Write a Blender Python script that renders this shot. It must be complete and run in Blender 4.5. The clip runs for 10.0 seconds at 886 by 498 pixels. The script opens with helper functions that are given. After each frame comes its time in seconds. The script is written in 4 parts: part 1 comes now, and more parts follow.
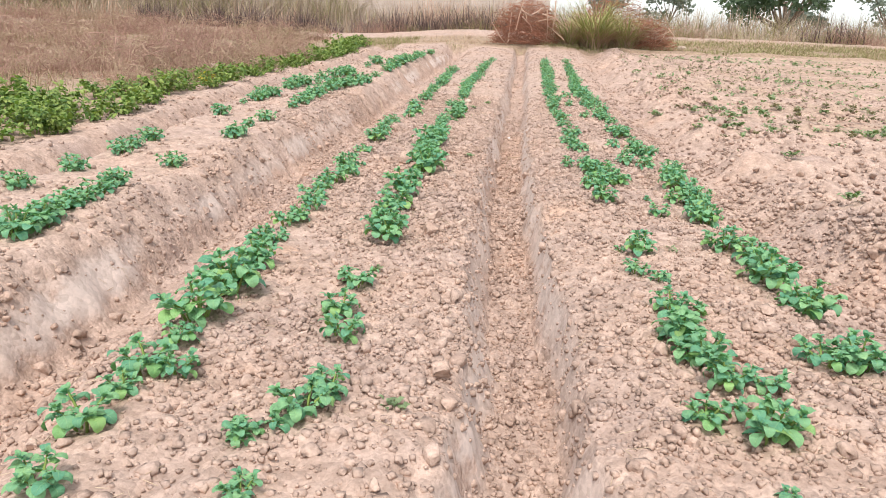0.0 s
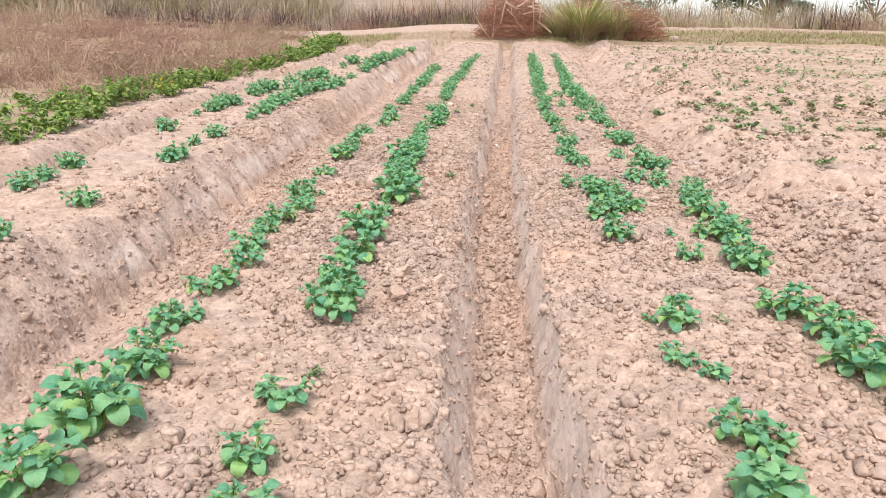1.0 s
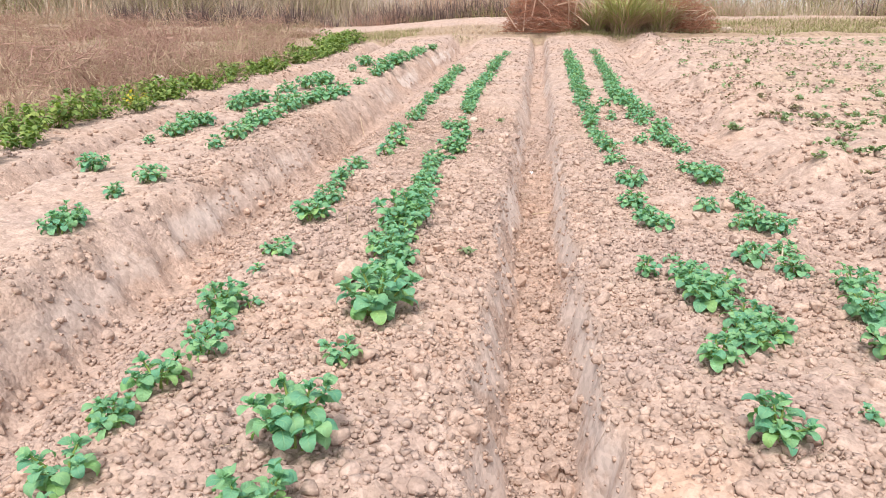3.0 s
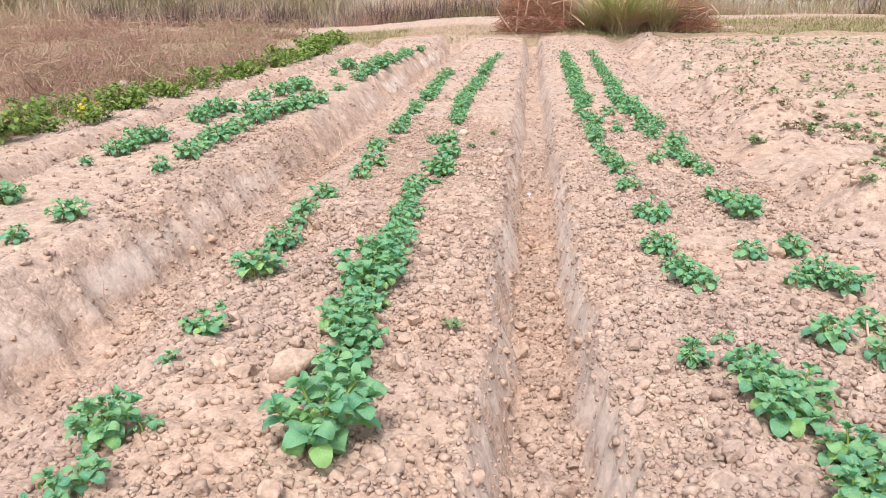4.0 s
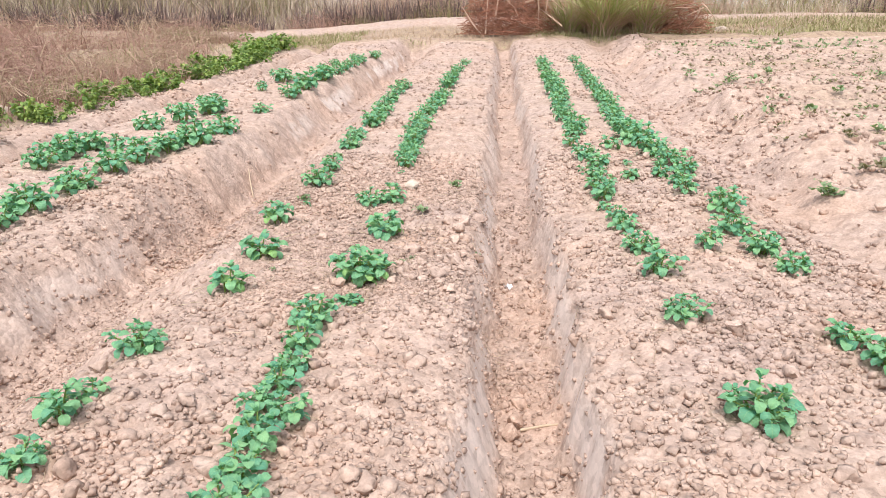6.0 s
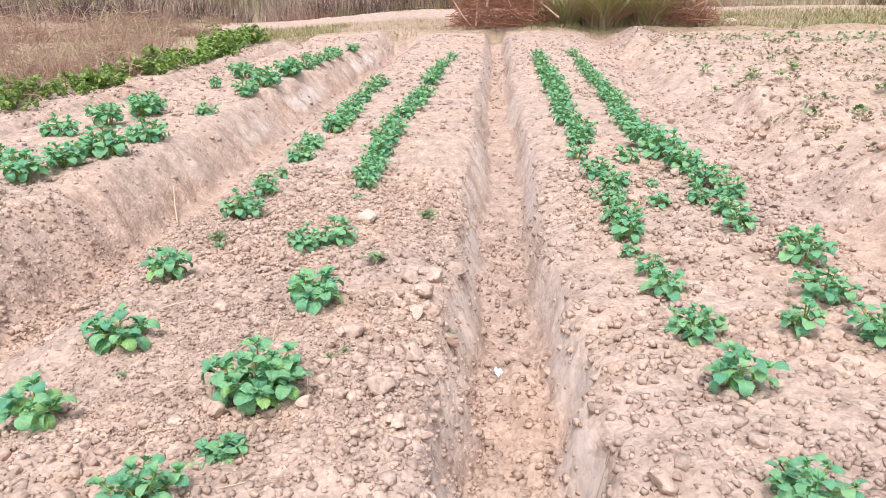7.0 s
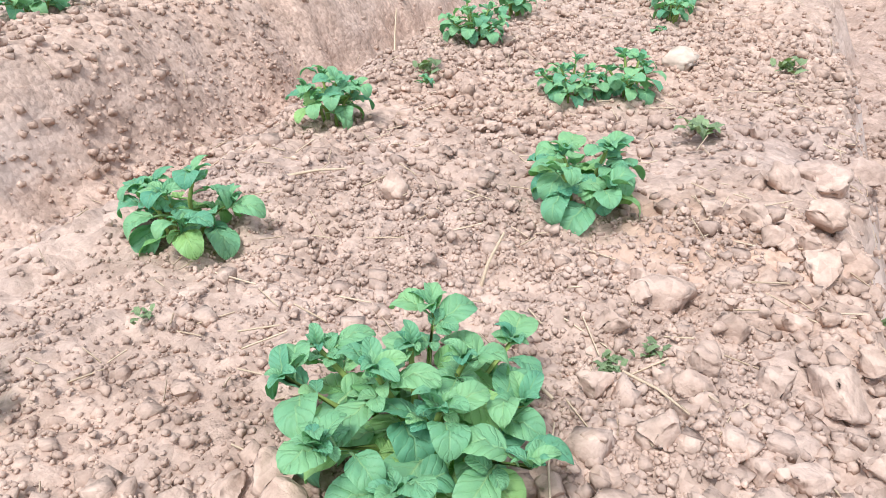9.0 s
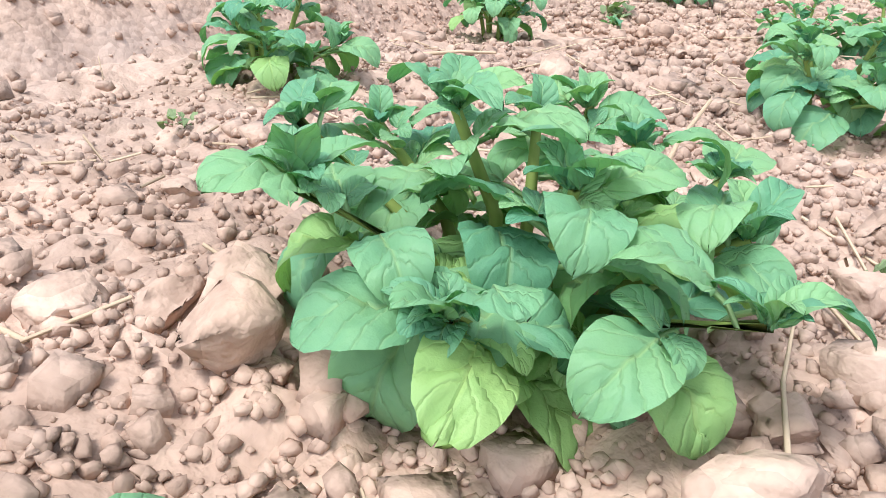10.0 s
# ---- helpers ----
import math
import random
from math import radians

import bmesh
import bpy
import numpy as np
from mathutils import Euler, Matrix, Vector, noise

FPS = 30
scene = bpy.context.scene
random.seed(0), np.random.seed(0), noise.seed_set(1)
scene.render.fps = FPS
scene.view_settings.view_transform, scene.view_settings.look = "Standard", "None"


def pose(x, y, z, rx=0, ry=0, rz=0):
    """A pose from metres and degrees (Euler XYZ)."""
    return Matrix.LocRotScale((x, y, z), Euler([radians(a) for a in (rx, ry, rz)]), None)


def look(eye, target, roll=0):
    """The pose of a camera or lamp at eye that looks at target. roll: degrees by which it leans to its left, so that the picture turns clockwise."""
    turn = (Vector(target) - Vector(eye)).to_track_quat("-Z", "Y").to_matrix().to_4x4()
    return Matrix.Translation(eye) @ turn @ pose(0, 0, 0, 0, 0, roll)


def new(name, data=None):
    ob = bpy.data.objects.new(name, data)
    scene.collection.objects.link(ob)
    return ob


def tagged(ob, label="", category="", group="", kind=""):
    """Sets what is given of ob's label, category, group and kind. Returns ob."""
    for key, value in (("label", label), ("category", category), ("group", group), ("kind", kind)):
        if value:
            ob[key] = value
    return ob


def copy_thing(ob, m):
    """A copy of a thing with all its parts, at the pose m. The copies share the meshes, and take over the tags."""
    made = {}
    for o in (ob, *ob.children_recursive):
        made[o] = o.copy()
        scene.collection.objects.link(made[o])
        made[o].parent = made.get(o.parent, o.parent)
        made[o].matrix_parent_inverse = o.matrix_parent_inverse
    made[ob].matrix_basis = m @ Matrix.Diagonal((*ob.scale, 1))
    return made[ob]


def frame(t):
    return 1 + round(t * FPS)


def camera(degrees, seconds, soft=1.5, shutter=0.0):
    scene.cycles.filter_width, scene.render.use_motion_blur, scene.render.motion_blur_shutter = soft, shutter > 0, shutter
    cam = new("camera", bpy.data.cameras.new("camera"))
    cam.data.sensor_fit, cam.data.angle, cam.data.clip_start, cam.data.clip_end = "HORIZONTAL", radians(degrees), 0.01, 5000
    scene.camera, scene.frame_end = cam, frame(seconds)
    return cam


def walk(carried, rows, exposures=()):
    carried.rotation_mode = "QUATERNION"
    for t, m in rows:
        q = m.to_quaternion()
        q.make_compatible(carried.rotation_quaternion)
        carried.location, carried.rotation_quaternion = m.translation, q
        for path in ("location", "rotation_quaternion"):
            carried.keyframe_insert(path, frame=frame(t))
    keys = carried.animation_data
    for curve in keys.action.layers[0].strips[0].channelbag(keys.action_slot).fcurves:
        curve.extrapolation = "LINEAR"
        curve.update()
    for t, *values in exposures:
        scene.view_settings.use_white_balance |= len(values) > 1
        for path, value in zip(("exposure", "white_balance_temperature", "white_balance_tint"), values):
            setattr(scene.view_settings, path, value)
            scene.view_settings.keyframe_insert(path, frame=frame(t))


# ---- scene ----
cam = camera(62.9, 10.0, soft=0.6)
PATH = [
    (0, (0.146, 0.093, 0.923), (0.13, 2.012, 0.359), 3.2),
    (0.5, (0.174, 0.582, 0.906), (0.171, 2.493, 0.317), 1.1),
    (1, (0.207, 1.034, 0.952), (0.217, 2.949, 0.376), 1.8),
    (1.5, (0.241, 1.489, 0.955), (0.217, 3.41, 0.399), 2.0),
    (2, (0.252, 1.969, 0.963), (0.217, 3.88, 0.374), 1.4),
    (2.5, (0.263, 2.357, 0.981), (0.203, 4.276, 0.421), 0.0),
    (2.7, (0.268, 2.532, 0.989), (0.19, 4.443, 0.405), 0.6),
    (3.8, (0.297, 3.438, 1.025), (0.246, 5.345, 0.422), 1.1),
    (4, (0.297, 3.613, 1.015), (0.245, 5.521, 0.418), 0.6),
    (4.5, (0.318, 4.105, 1.043), (0.37, 6.015, 0.452), 0.9),
    (5, (0.342, 4.631, 1.031), (0.337, 6.544, 0.448), -0.2),
    (5.5, (0.362, 5.1, 1.027), (0.384, 7.003, 0.412), -0.7),
    (5.7, (0.381, 5.311, 1.031), (0.411, 7.223, 0.444), 0.2),
    (6.8, (0.556, 6.547, 0.973), (0.565, 8.446, 0.345), 0.1),
    (7, (0.561, 6.78, 0.943), (0.601, 8.687, 0.339), 0.4),
    (7.5, (0.508, 7.207, 0.996), (0.414, 9.091, 0.332), 0.6),
    (8, (0.431, 7.587, 0.853), (-0.068, 9.379, 0.116), -1.3),
    (8.4, (0.345, 7.793, 0.658), (-0.296, 9.506, -0.152), -2.3),
    (8.5, (0.341, 7.797, 0.636), (-0.315, 9.476, -0.23), -1.9),
    (8.6, (0.33, 7.816, 0.618), (-0.294, 9.448, -0.355), -2.3),
    (9, (0.311, 7.946, 0.516), (-0.244, 9.631, -0.408), 1.3),
    (9.5, (0.285, 8.057, 0.385), (-0.517, 9.648, -0.522), 2.8),
    (9.8, (0.288, 8.12, 0.301), (-0.72, 9.6, -0.588), 3.8),
    (10, (0.265, 8.133, 0.22), (-0.691, 9.684, -0.606), 5.5),
]
# the film's own drift in brightness and tint: seconds, stops, kelvin, tint
EXPOSURES = [(0.0, 1.04, 6500, 10), (0.5, 1.1, 6500, 10), (1.0, 1.08, 6500, 10), (1.5, 1.03, 6500, 10), (2.0, 1.13, 6500, 10.5), (2.5, 1.17, 6500, 11), (4.0, 1.12, 6500, 10.5), (5.5, 1.17, 6400, 10), (7.0, 1.21, 6200, 10), (7.5, 1.22, 6200, 10), (8.0, 1.2, 6050, 8), (9.0, 1.2, 5950, 7), (9.5, 1.2, 5950, 7), (10.0, 1.31, 6150, 9)]
walk(cam, [(t, look(eye, target, roll)) for t, eye, target, roll in PATH], EXPOSURES)

# ---- world, sun, exposure ----
world = bpy.data.worlds.new("hazy_sky")
scene.world = world
world.use_nodes = True
wn, wl = world.node_tree.nodes, world.node_tree.links
wn.clear()
sky = wn.new("ShaderNodeTexSky")
sky.sky_type = "NISHITA"
sky.sun_disc = False
sky.sun_elevation = radians(62)
sky.sun_rotation = radians(193)
sky.air_density, sky.dust_density, sky.ozone_density = 1.0, 2.0, 1.0
desat = wn.new("ShaderNodeHueSaturation")
desat.inputs["Saturation"].default_value = 0.35
bg = wn.new("ShaderNodeBackground")
bg.inputs["Strength"].default_value = 0.14
out = wn.new("ShaderNodeOutputWorld")
wl.new(sky.outputs[0], desat.inputs["Color"])
wl.new(desat.outputs[0], bg.inputs["Color"])
wl.new(bg.outputs[0], out.inputs["Surface"])
sun = new("sun", bpy.data.lights.new("sun", "SUN"))
sun.data.energy = 1.3
sun.data.angle = radians(14)
sun.data.color = (1.0, 0.96, 0.91)
sun.matrix_world = look((-0.8, 2.6, 6.5), (0, 6, 0))


# ---- materials ----
def node_mat(name, rough=0.9, spec=0.2):
    m = bpy.data.materials.new(name)
    m.use_nodes = True
    nt = m.node_tree
    b = nt.nodes["Principled BSDF"]
    b.inputs["Roughness"].default_value = rough
    b.inputs["Specular IOR Level"].default_value = spec
    return m, nt, b


def noise_node(nt, scale, detail=4.0, rough=0.55, coord=None):
    n = nt.nodes.new("ShaderNodeTexNoise")
    n.inputs["Scale"].default_value = scale
    n.inputs["Detail"].default_value = detail
    n.inputs["Roughness"].default_value = rough
    if coord is not None:
        nt.links.new(coord, n.inputs["Vector"])
    return n.outputs["Fac"]


def ramp(nt, fac, stops):
    r = nt.nodes.new("ShaderNodeValToRGB")
    e = r.color_ramp.elements
    while len(e) < len(stops):
        e.new(0.5)
    for el, (p, c) in zip(e, stops):
        el.position, el.color = p, (*c, 1)
    nt.links.new(fac, r.inputs["Fac"])
    return r.outputs["Color"]


def mix(nt, fac, a, b, kind="MIX"):
    n = nt.nodes.new("ShaderNodeMix")
    n.data_type, n.blend_type = "RGBA", kind
    for sock, v in ((n.inputs[0], fac), (n.inputs[6], a), (n.inputs[7], b)):
        if isinstance(v, (int, float)):
            sock.default_value = v
        elif isinstance(v, tuple):
            sock.default_value = (*v, 1)
        else:
            nt.links.new(v, sock)
    return n.outputs[2]


def math_node(nt, op, a, b=0.0, clamp=False):
    n = nt.nodes.new("ShaderNodeMath")
    n.operation, n.use_clamp = op, clamp
    for sock, v in ((n.inputs[0], a), (n.inputs[1], b)):
        if isinstance(v, (int, float)):
            sock.default_value = v
        else:
            nt.links.new(v, sock)
    return n.outputs[0]


def bump(nt, height, strength, dist, normal=None):
    n = nt.nodes.new("ShaderNodeBump")
    if isinstance(strength, (int, float)):
        n.inputs["Strength"].default_value = strength
    else:
        nt.links.new(strength, n.inputs["Strength"])
    n.inputs["Distance"].default_value = dist
    nt.links.new(height, n.inputs["Height"])
    if normal is not None:
        nt.links.new(normal, n.inputs["Normal"])
    return n.outputs["Normal"]


SOIL_LIGHT, SOIL_MID, SOIL_DARK = (0.52, 0.385, 0.311), (0.445, 0.326, 0.261), (0.34, 0.243, 0.190)


def soil_material(name, clod=False):
    m, nt, b = node_mat(name, 0.95, 0.12)
    geo = nt.nodes.new("ShaderNodeNewGeometry")
    pos = geo.outputs["Position"]
    big = noise_node(nt, 1.3, 5, 0.6, pos)
    mid = noise_node(nt, 11, 5, 0.65, pos)
    fine = noise_node(nt, 90, 2, 0.6, pos)
    col = ramp(nt, mid, [(0.28, SOIL_DARK), (0.5, SOIL_MID), (0.7, SOIL_LIGHT)])
    warm = ramp(nt, big, [(0.35, (0.93, 0.94, 0.97)), (0.5, (1, 1, 1)), (0.68, (1.03, 0.988, 0.955))])
    col = mix(nt, 1.0, col, warm, "MULTIPLY")
    grain = ramp(nt, fine, [(0.3, (0.80, 0.78, 0.77)), (0.55, (1, 1, 1)), (0.75, (1.10, 1.09, 1.08))])
    col = mix(nt, 0.8, col, grain, "MULTIPLY")
    if clod:
        tone = ramp(nt, geo.outputs["Random Per Island"], [(0.0, (0.88, 0.87, 0.865)), (0.5, (1.0, 1.0, 1.0)), (1.0, (1.12, 1.11, 1.10))])
        col = mix(nt, 1.0, col, tone, "MULTIPLY")
    else:
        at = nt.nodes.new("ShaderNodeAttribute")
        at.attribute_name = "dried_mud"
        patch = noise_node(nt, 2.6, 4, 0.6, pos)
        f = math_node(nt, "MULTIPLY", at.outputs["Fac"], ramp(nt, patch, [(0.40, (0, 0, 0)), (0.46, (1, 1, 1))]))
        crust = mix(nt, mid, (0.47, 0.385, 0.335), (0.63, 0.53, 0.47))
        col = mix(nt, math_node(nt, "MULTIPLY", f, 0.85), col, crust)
        fs = nt.nodes.new("ShaderNodeAttribute")
        fs.attribute_name = "fresh_soil"
        col = mix(nt, math_node(nt, "MULTIPLY", fs.outputs["Fac"], 0.6), col, mix(nt, mid, (0.42, 0.26, 0.175), (0.57, 0.385, 0.275)))
        gr = nt.nodes.new("ShaderNodeAttribute")
        gr.attribute_name = "dry_turf"
        turf = ramp(nt, mid, [(0.3, (0.17, 0.12, 0.08)), (0.5, (0.31, 0.22, 0.15)), (0.7, (0.30, 0.26, 0.14))])
        col = mix(nt, math_node(nt, "MULTIPLY", gr.outputs["Fac"], 0.8), col, turf)
    normal = None
    smooth = 0.9 if clod else math_node(nt, "SUBTRACT", 1.0, math_node(nt, "MULTIPLY", f, 0.8))
    for scale, strength, dist, tone in ((24, 0.35, 0.014, 0.4), (56, 0.4, 0.010, 0.4)):
        if clod and scale < 50:
            continue
        v = nt.nodes.new("ShaderNodeTexVoronoi")
        v.inputs["Scale"].default_value = scale
        warp = nt.nodes.new("ShaderNodeVectorMath")
        wob = nt.nodes.new("ShaderNodeTexNoise")
        wob.inputs["Scale"].default_value = scale * 0.8
        nt.links.new(pos, wob.inputs["Vector"])
        warp.operation = "MULTIPLY_ADD"
        nt.links.new(wob.outputs["Color"], warp.inputs[0])
        warp.inputs[1].default_value = (0.11 / scale,) * 3
        nt.links.new(pos, warp.inputs[2])
        nt.links.new(warp.outputs[0], v.inputs["Vector"])
        sep = nt.nodes.new("ShaderNodeSeparateColor")
        nt.links.new(v.outputs["Color"], sep.inputs[0])
        cell = ramp(nt, sep.outputs[0], [(0.0, (0.72, 0.70, 0.68)), (0.4, (1.0, 1.0, 1.0)), (1.0, (1.22, 1.21, 1.20))])
        col = mix(nt, tone, col, mix(nt, 1.0, col, cell, "MULTIPLY"))
        dome = math_node(nt, "SUBTRACT", 1.0, v.outputs["Distance"])
        dome = math_node(nt, "MULTIPLY", dome, math_node(nt, "ADD", 0.7, math_node(nt, "MULTIPLY", sep.outputs[1], 0.55)))
        normal = bump(nt, dome, math_node(nt, "MULTIPLY", strength, smooth), dist, normal)
    nt.links.new(col, b.inputs["Base Color"])
    normal = bump(nt, noise_node(nt, 60, 3, 0.6, pos), math_node(nt, "MULTIPLY", 0.55, smooth), 0.008, normal)
    normal = bump(nt, noise_node(nt, 230, 2, 0.6, pos), math_node(nt, "MULTIPLY", 0.4, smooth), 0.002, normal)
    nt.links.new(normal, b.inputs["Normal"])
    return m


def leaf_material(name, dark, light, vein, trans=0.25, rough=0.58):
    """Veined leaf; UV x runs across the blade from -1 to 1 and y from the stalk to the tip."""
    m, nt, b = node_mat(name, rough, 0.4)
    uv = nt.nodes.new("ShaderNodeUVMap")
    sep = nt.nodes.new("ShaderNodeSeparateXYZ")
    nt.links.new(uv.outputs[0], sep.inputs[0])
    au = math_node(nt, "ABSOLUTE", sep.outputs[0])
    mid_rib = math_node(nt, "SUBTRACT", 1.0, math_node(nt, "MULTIPLY", au, 13.0), True)
    ph = math_node(nt, "SUBTRACT", math_node(nt, "ADD", math_node(nt, "MULTIPLY", sep.outputs[1], 5.0), math_node(nt, "MULTIPLY", noise_node(nt, 3.0, 2, 0.5, uv.outputs[0]), 0.5)), math_node(nt, "MULTIPLY", math_node(nt, "POWER", au, 0.8), 1.9))
    fr = math_node(nt, "PINGPONG", ph, 0.5)
    side = math_node(nt, "SUBTRACT", 1.0, math_node(nt, "MULTIPLY", fr, 9.0), True)
    side = math_node(nt, "MULTIPLY", side, 0.34)
    veins = math_node(nt, "MAXIMUM", mid_rib, side)
    info = nt.nodes.new("ShaderNodeObjectInfo")
    geo = nt.nodes.new("ShaderNodeNewGeometry")
    rnd = math_node(nt, "FRACT", math_node(nt, "ADD", info.outputs["Random"], geo.outputs["Random Per Island"]))
    blot = noise_node(nt, 28, 4, 0.6, geo.outputs["Position"])
    f = math_node(nt, "ADD", math_node(nt, "MULTIPLY", rnd, 0.75), math_node(nt, "MULTIPLY", math_node(nt, "SUBTRACT", blot, 0.45), 0.9), True)
    col = mix(nt, f, dark, light)
    col = mix(nt, math_node(nt, "MULTIPLY", veins, math_node(nt, "SUBTRACT", 0.62, math_node(nt, "MULTIPLY", sep.outputs[1], 0.5))), col, vein)
    nt.links.new(col, b.inputs["Base Color"])
    pucker = math_node(nt, "SUBTRACT", math_node(nt, "SUBTRACT", math_node(nt, "MULTIPLY", math_node(nt, "POWER", fr, 0.5), 0.5), math_node(nt, "MULTIPLY", mid_rib, 0.6)), math_node(nt, "MULTIPLY", side, 1.2))
    n1 = bump(nt, pucker, 0.42, 0.0035)
    n2 = bump(nt, noise_node(nt, 260, 3, 0.6, geo.outputs["Position"]), 0.35, 0.0012, n1)
    nt.links.new(n2, b.inputs["Normal"])
    tr = nt.nodes.new("ShaderNodeBsdfTranslucent")
    nt.links.new(mix(nt, 1.0, col, (1.0, 1.25, 0.5), "MULTIPLY"), tr.inputs["Color"])
    nt.links.new(n2, tr.inputs["Normal"])
    ms = nt.nodes.new("ShaderNodeMixShader")
    ms.inputs[0].default_value = trans
    nt.links.new(b.outputs[0], ms.inputs[1])
    nt.links.new(tr.outputs[0], ms.inputs[2])
    nt.links.new(ms.outputs[0], nt.nodes["Material Output"].inputs["Surface"])
    return m


def fibre_material(name, a, b_, rough=0.85, scale=40):
    """Dry stalks and twigs: tone varies from strand to strand and along each."""
    m, nt, b = node_mat(name, rough, 0.15)
    geo = nt.nodes.new("ShaderNodeNewGeometry")
    blot = noise_node(nt, scale, 3, 0.6, geo.outputs["Position"])
    f = math_node(nt, "ADD", math_node(nt, "MULTIPLY", geo.outputs["Random Per Island"], 0.7), math_node(nt, "MULTIPLY", blot, 0.35), True)
    nt.links.new(mix(nt, f, a, b_), b.inputs["Base Color"])
    return m


SOIL = soil_material("ploughed_soil")
CLOD = soil_material("soil_clods", True)
LEAF = leaf_material("potato_leaf", (0.105, 0.30, 0.185), (0.27, 0.465, 0.205), (0.40, 0.55, 0.24))
OLD_LEAF = leaf_material("old_potato_leaf", (0.18, 0.39, 0.15), (0.34, 0.50, 0.17), (0.42, 0.55, 0.19))
WEED = leaf_material("weed_leaf", (0.08, 0.17, 0.035), (0.34, 0.40, 0.10), (0.34, 0.40, 0.14))
SPROUT = leaf_material("sprout_leaf", (0.15, 0.21, 0.10), (0.29, 0.37, 0.19), (0.32, 0.38, 0.2))
WITHERED = leaf_material("withered_leaf", (0.15, 0.13, 0.07), (0.29, 0.25, 0.14), (0.30, 0.24, 0.15))
STEM = fibre_material("green_stem", (0.14, 0.22, 0.05), (0.26, 0.32, 0.09), 0.6)
STRAW = fibre_material("straw", (0.38, 0.28, 0.19), (0.60, 0.47, 0.34))
RED_BRUSH = fibre_material("red_dry_brush", (0.24, 0.135, 0.10), (0.50, 0.32, 0.245))
RUST = fibre_material("rust_twig", (0.20, 0.075, 0.045), (0.46, 0.22, 0.14))
TAN_GRASS = fibre_material("tan_dry_grass", (0.32, 0.225, 0.145), (0.54, 0.40, 0.275))
OLIVE = fibre_material("olive_grass", (0.16, 0.155, 0.06), (0.38, 0.34, 0.17))
GREEN_GRASS = fibre_material("green_reed", (0.19, 0.23, 0.06), (0.46, 0.46, 0.19))
CHAR = fibre_material("charred_stalk", (0.05, 0.035, 0.035), (0.24, 0.165, 0.145))
THICKET = fibre_material("dull_thicket", (0.27, 0.21, 0.15), (0.46, 0.37, 0.275))
PALE_BRANCH = fibre_material("pale_branch", (0.40, 0.25, 0.17), (0.62, 0.44, 0.33))


# ---- shared builders ----
def lattice(ix, iy, seed):
    h = (ix * 374761393 + iy * 668265263 + seed * 974634) & 0xFFFFFFFF
    h = ((h ^ (h >> 13)) * 1274126177) & 0xFFFFFFFF
    return ((h ^ (h >> 16)) & 0xFFFFFF) / float(0xFFFFFF)


def vnoise(x, y, seed=0):
    x, y = np.asarray(x, float), np.asarray(y, float)
    ix, iy = np.floor(x).astype(np.int64), np.floor(y).astype(np.int64)
    fx, fy = x - ix, y - iy
    fx, fy = fx * fx * (3 - 2 * fx), fy * fy * (3 - 2 * fy)
    a, b = lattice(ix, iy, seed), lattice(ix + 1, iy, seed)
    c, d = lattice(ix, iy + 1, seed), lattice(ix + 1, iy + 1, seed)
    return (a + (b - a) * fx) * (1 - fy) + (c + (d - c) * fx) * fy - 0.5


def fbm(x, y, seed=0, octaves=3):
    s, amp = 0.0, 1.0
    for k in range(octaves):
        s = s + amp * vnoise(x * 2 ** k, y * 2 ** k, seed + 17 * k)
        amp *= 0.5
    return s


def mesh_of(name, verts, faces, material, smooth=True, uv=None):
    """A mesh from arrays; faces all have the same number of corners."""
    verts, faces = np.asarray(verts, np.float32), np.asarray(faces, np.int32)
    me = bpy.data.meshes.new(name)
    n, k = faces.shape
    me.vertices.add(len(verts))
    me.vertices.foreach_set("co", verts.ravel())
    me.loops.add(n * k)
    me.loops.foreach_set("vertex_index", faces.ravel())
    me.polygons.add(n)
    me.polygons.foreach_set("loop_start", np.arange(0, n * k, k, dtype=np.int32))
    if smooth:
        me.polygons.foreach_set("use_smooth", np.ones(n, bool))
    if uv is not None:
        layer = me.uv_layers.new(name="UVMap")
        layer.data.foreach_set("uv", np.asarray(uv, np.float32)[faces.ravel()].ravel())
    me.materials.append(material)
    me.update(calc_edges=True)
    return me


def part(name, me, parent, label="", m=None):
    ob = new(name, me)
    ob.parent = parent
    if m is not None:
        ob.matrix_basis = m
    return tagged(ob, label) if label else ob


def thing(name, label, category, m=None, group="", kind=""):
    ob = new(name)
    ob.empty_display_size = 0.05
    if m is not None:
        ob.matrix_basis = m
    return tagged(ob, label, category, group, kind)


def join(pieces):
    """Join (verts, faces[, uv]) arrays into one."""
    vs, fs, us, o = [], [], [], 0
    for p in pieces:
        vs.append(p[0])
        fs.append(p[1] + o)
        if len(p) > 2:
            us.append(p[2])
        o += len(p[0])
    return (np.concatenate(vs), np.concatenate(fs), np.concatenate(us) if us else None)


def tube(points, r0, r1, sides=5):
    """A tapered tube along points, as quads, with closed tip."""
    pts = [Vector(p) for p in points]
    vs, fs = [], []
    for i, p in enumerate(pts):
        d = (pts[min(i + 1, len(pts) - 1)] - pts[max(i - 1, 0)]).normalized()
        a = d.orthogonal().normalized()
        b = d.cross(a)
        r = r0 + (r1 - r0) * i / (len(pts) - 1)
        for k in range(sides):
            t = 2 * math.pi * k / sides
            vs.append(p + a * (r * math.cos(t)) + b * (r * math.sin(t)))
    for i in range(len(pts) - 1):
        for k in range(sides):
            k2 = (k + 1) % sides
            fs.append((i * sides + k, i * sides + k2, (i + 1) * sides + k2, (i + 1) * sides + k))
    return np.array([tuple(v) for v in vs]), np.array(fs)


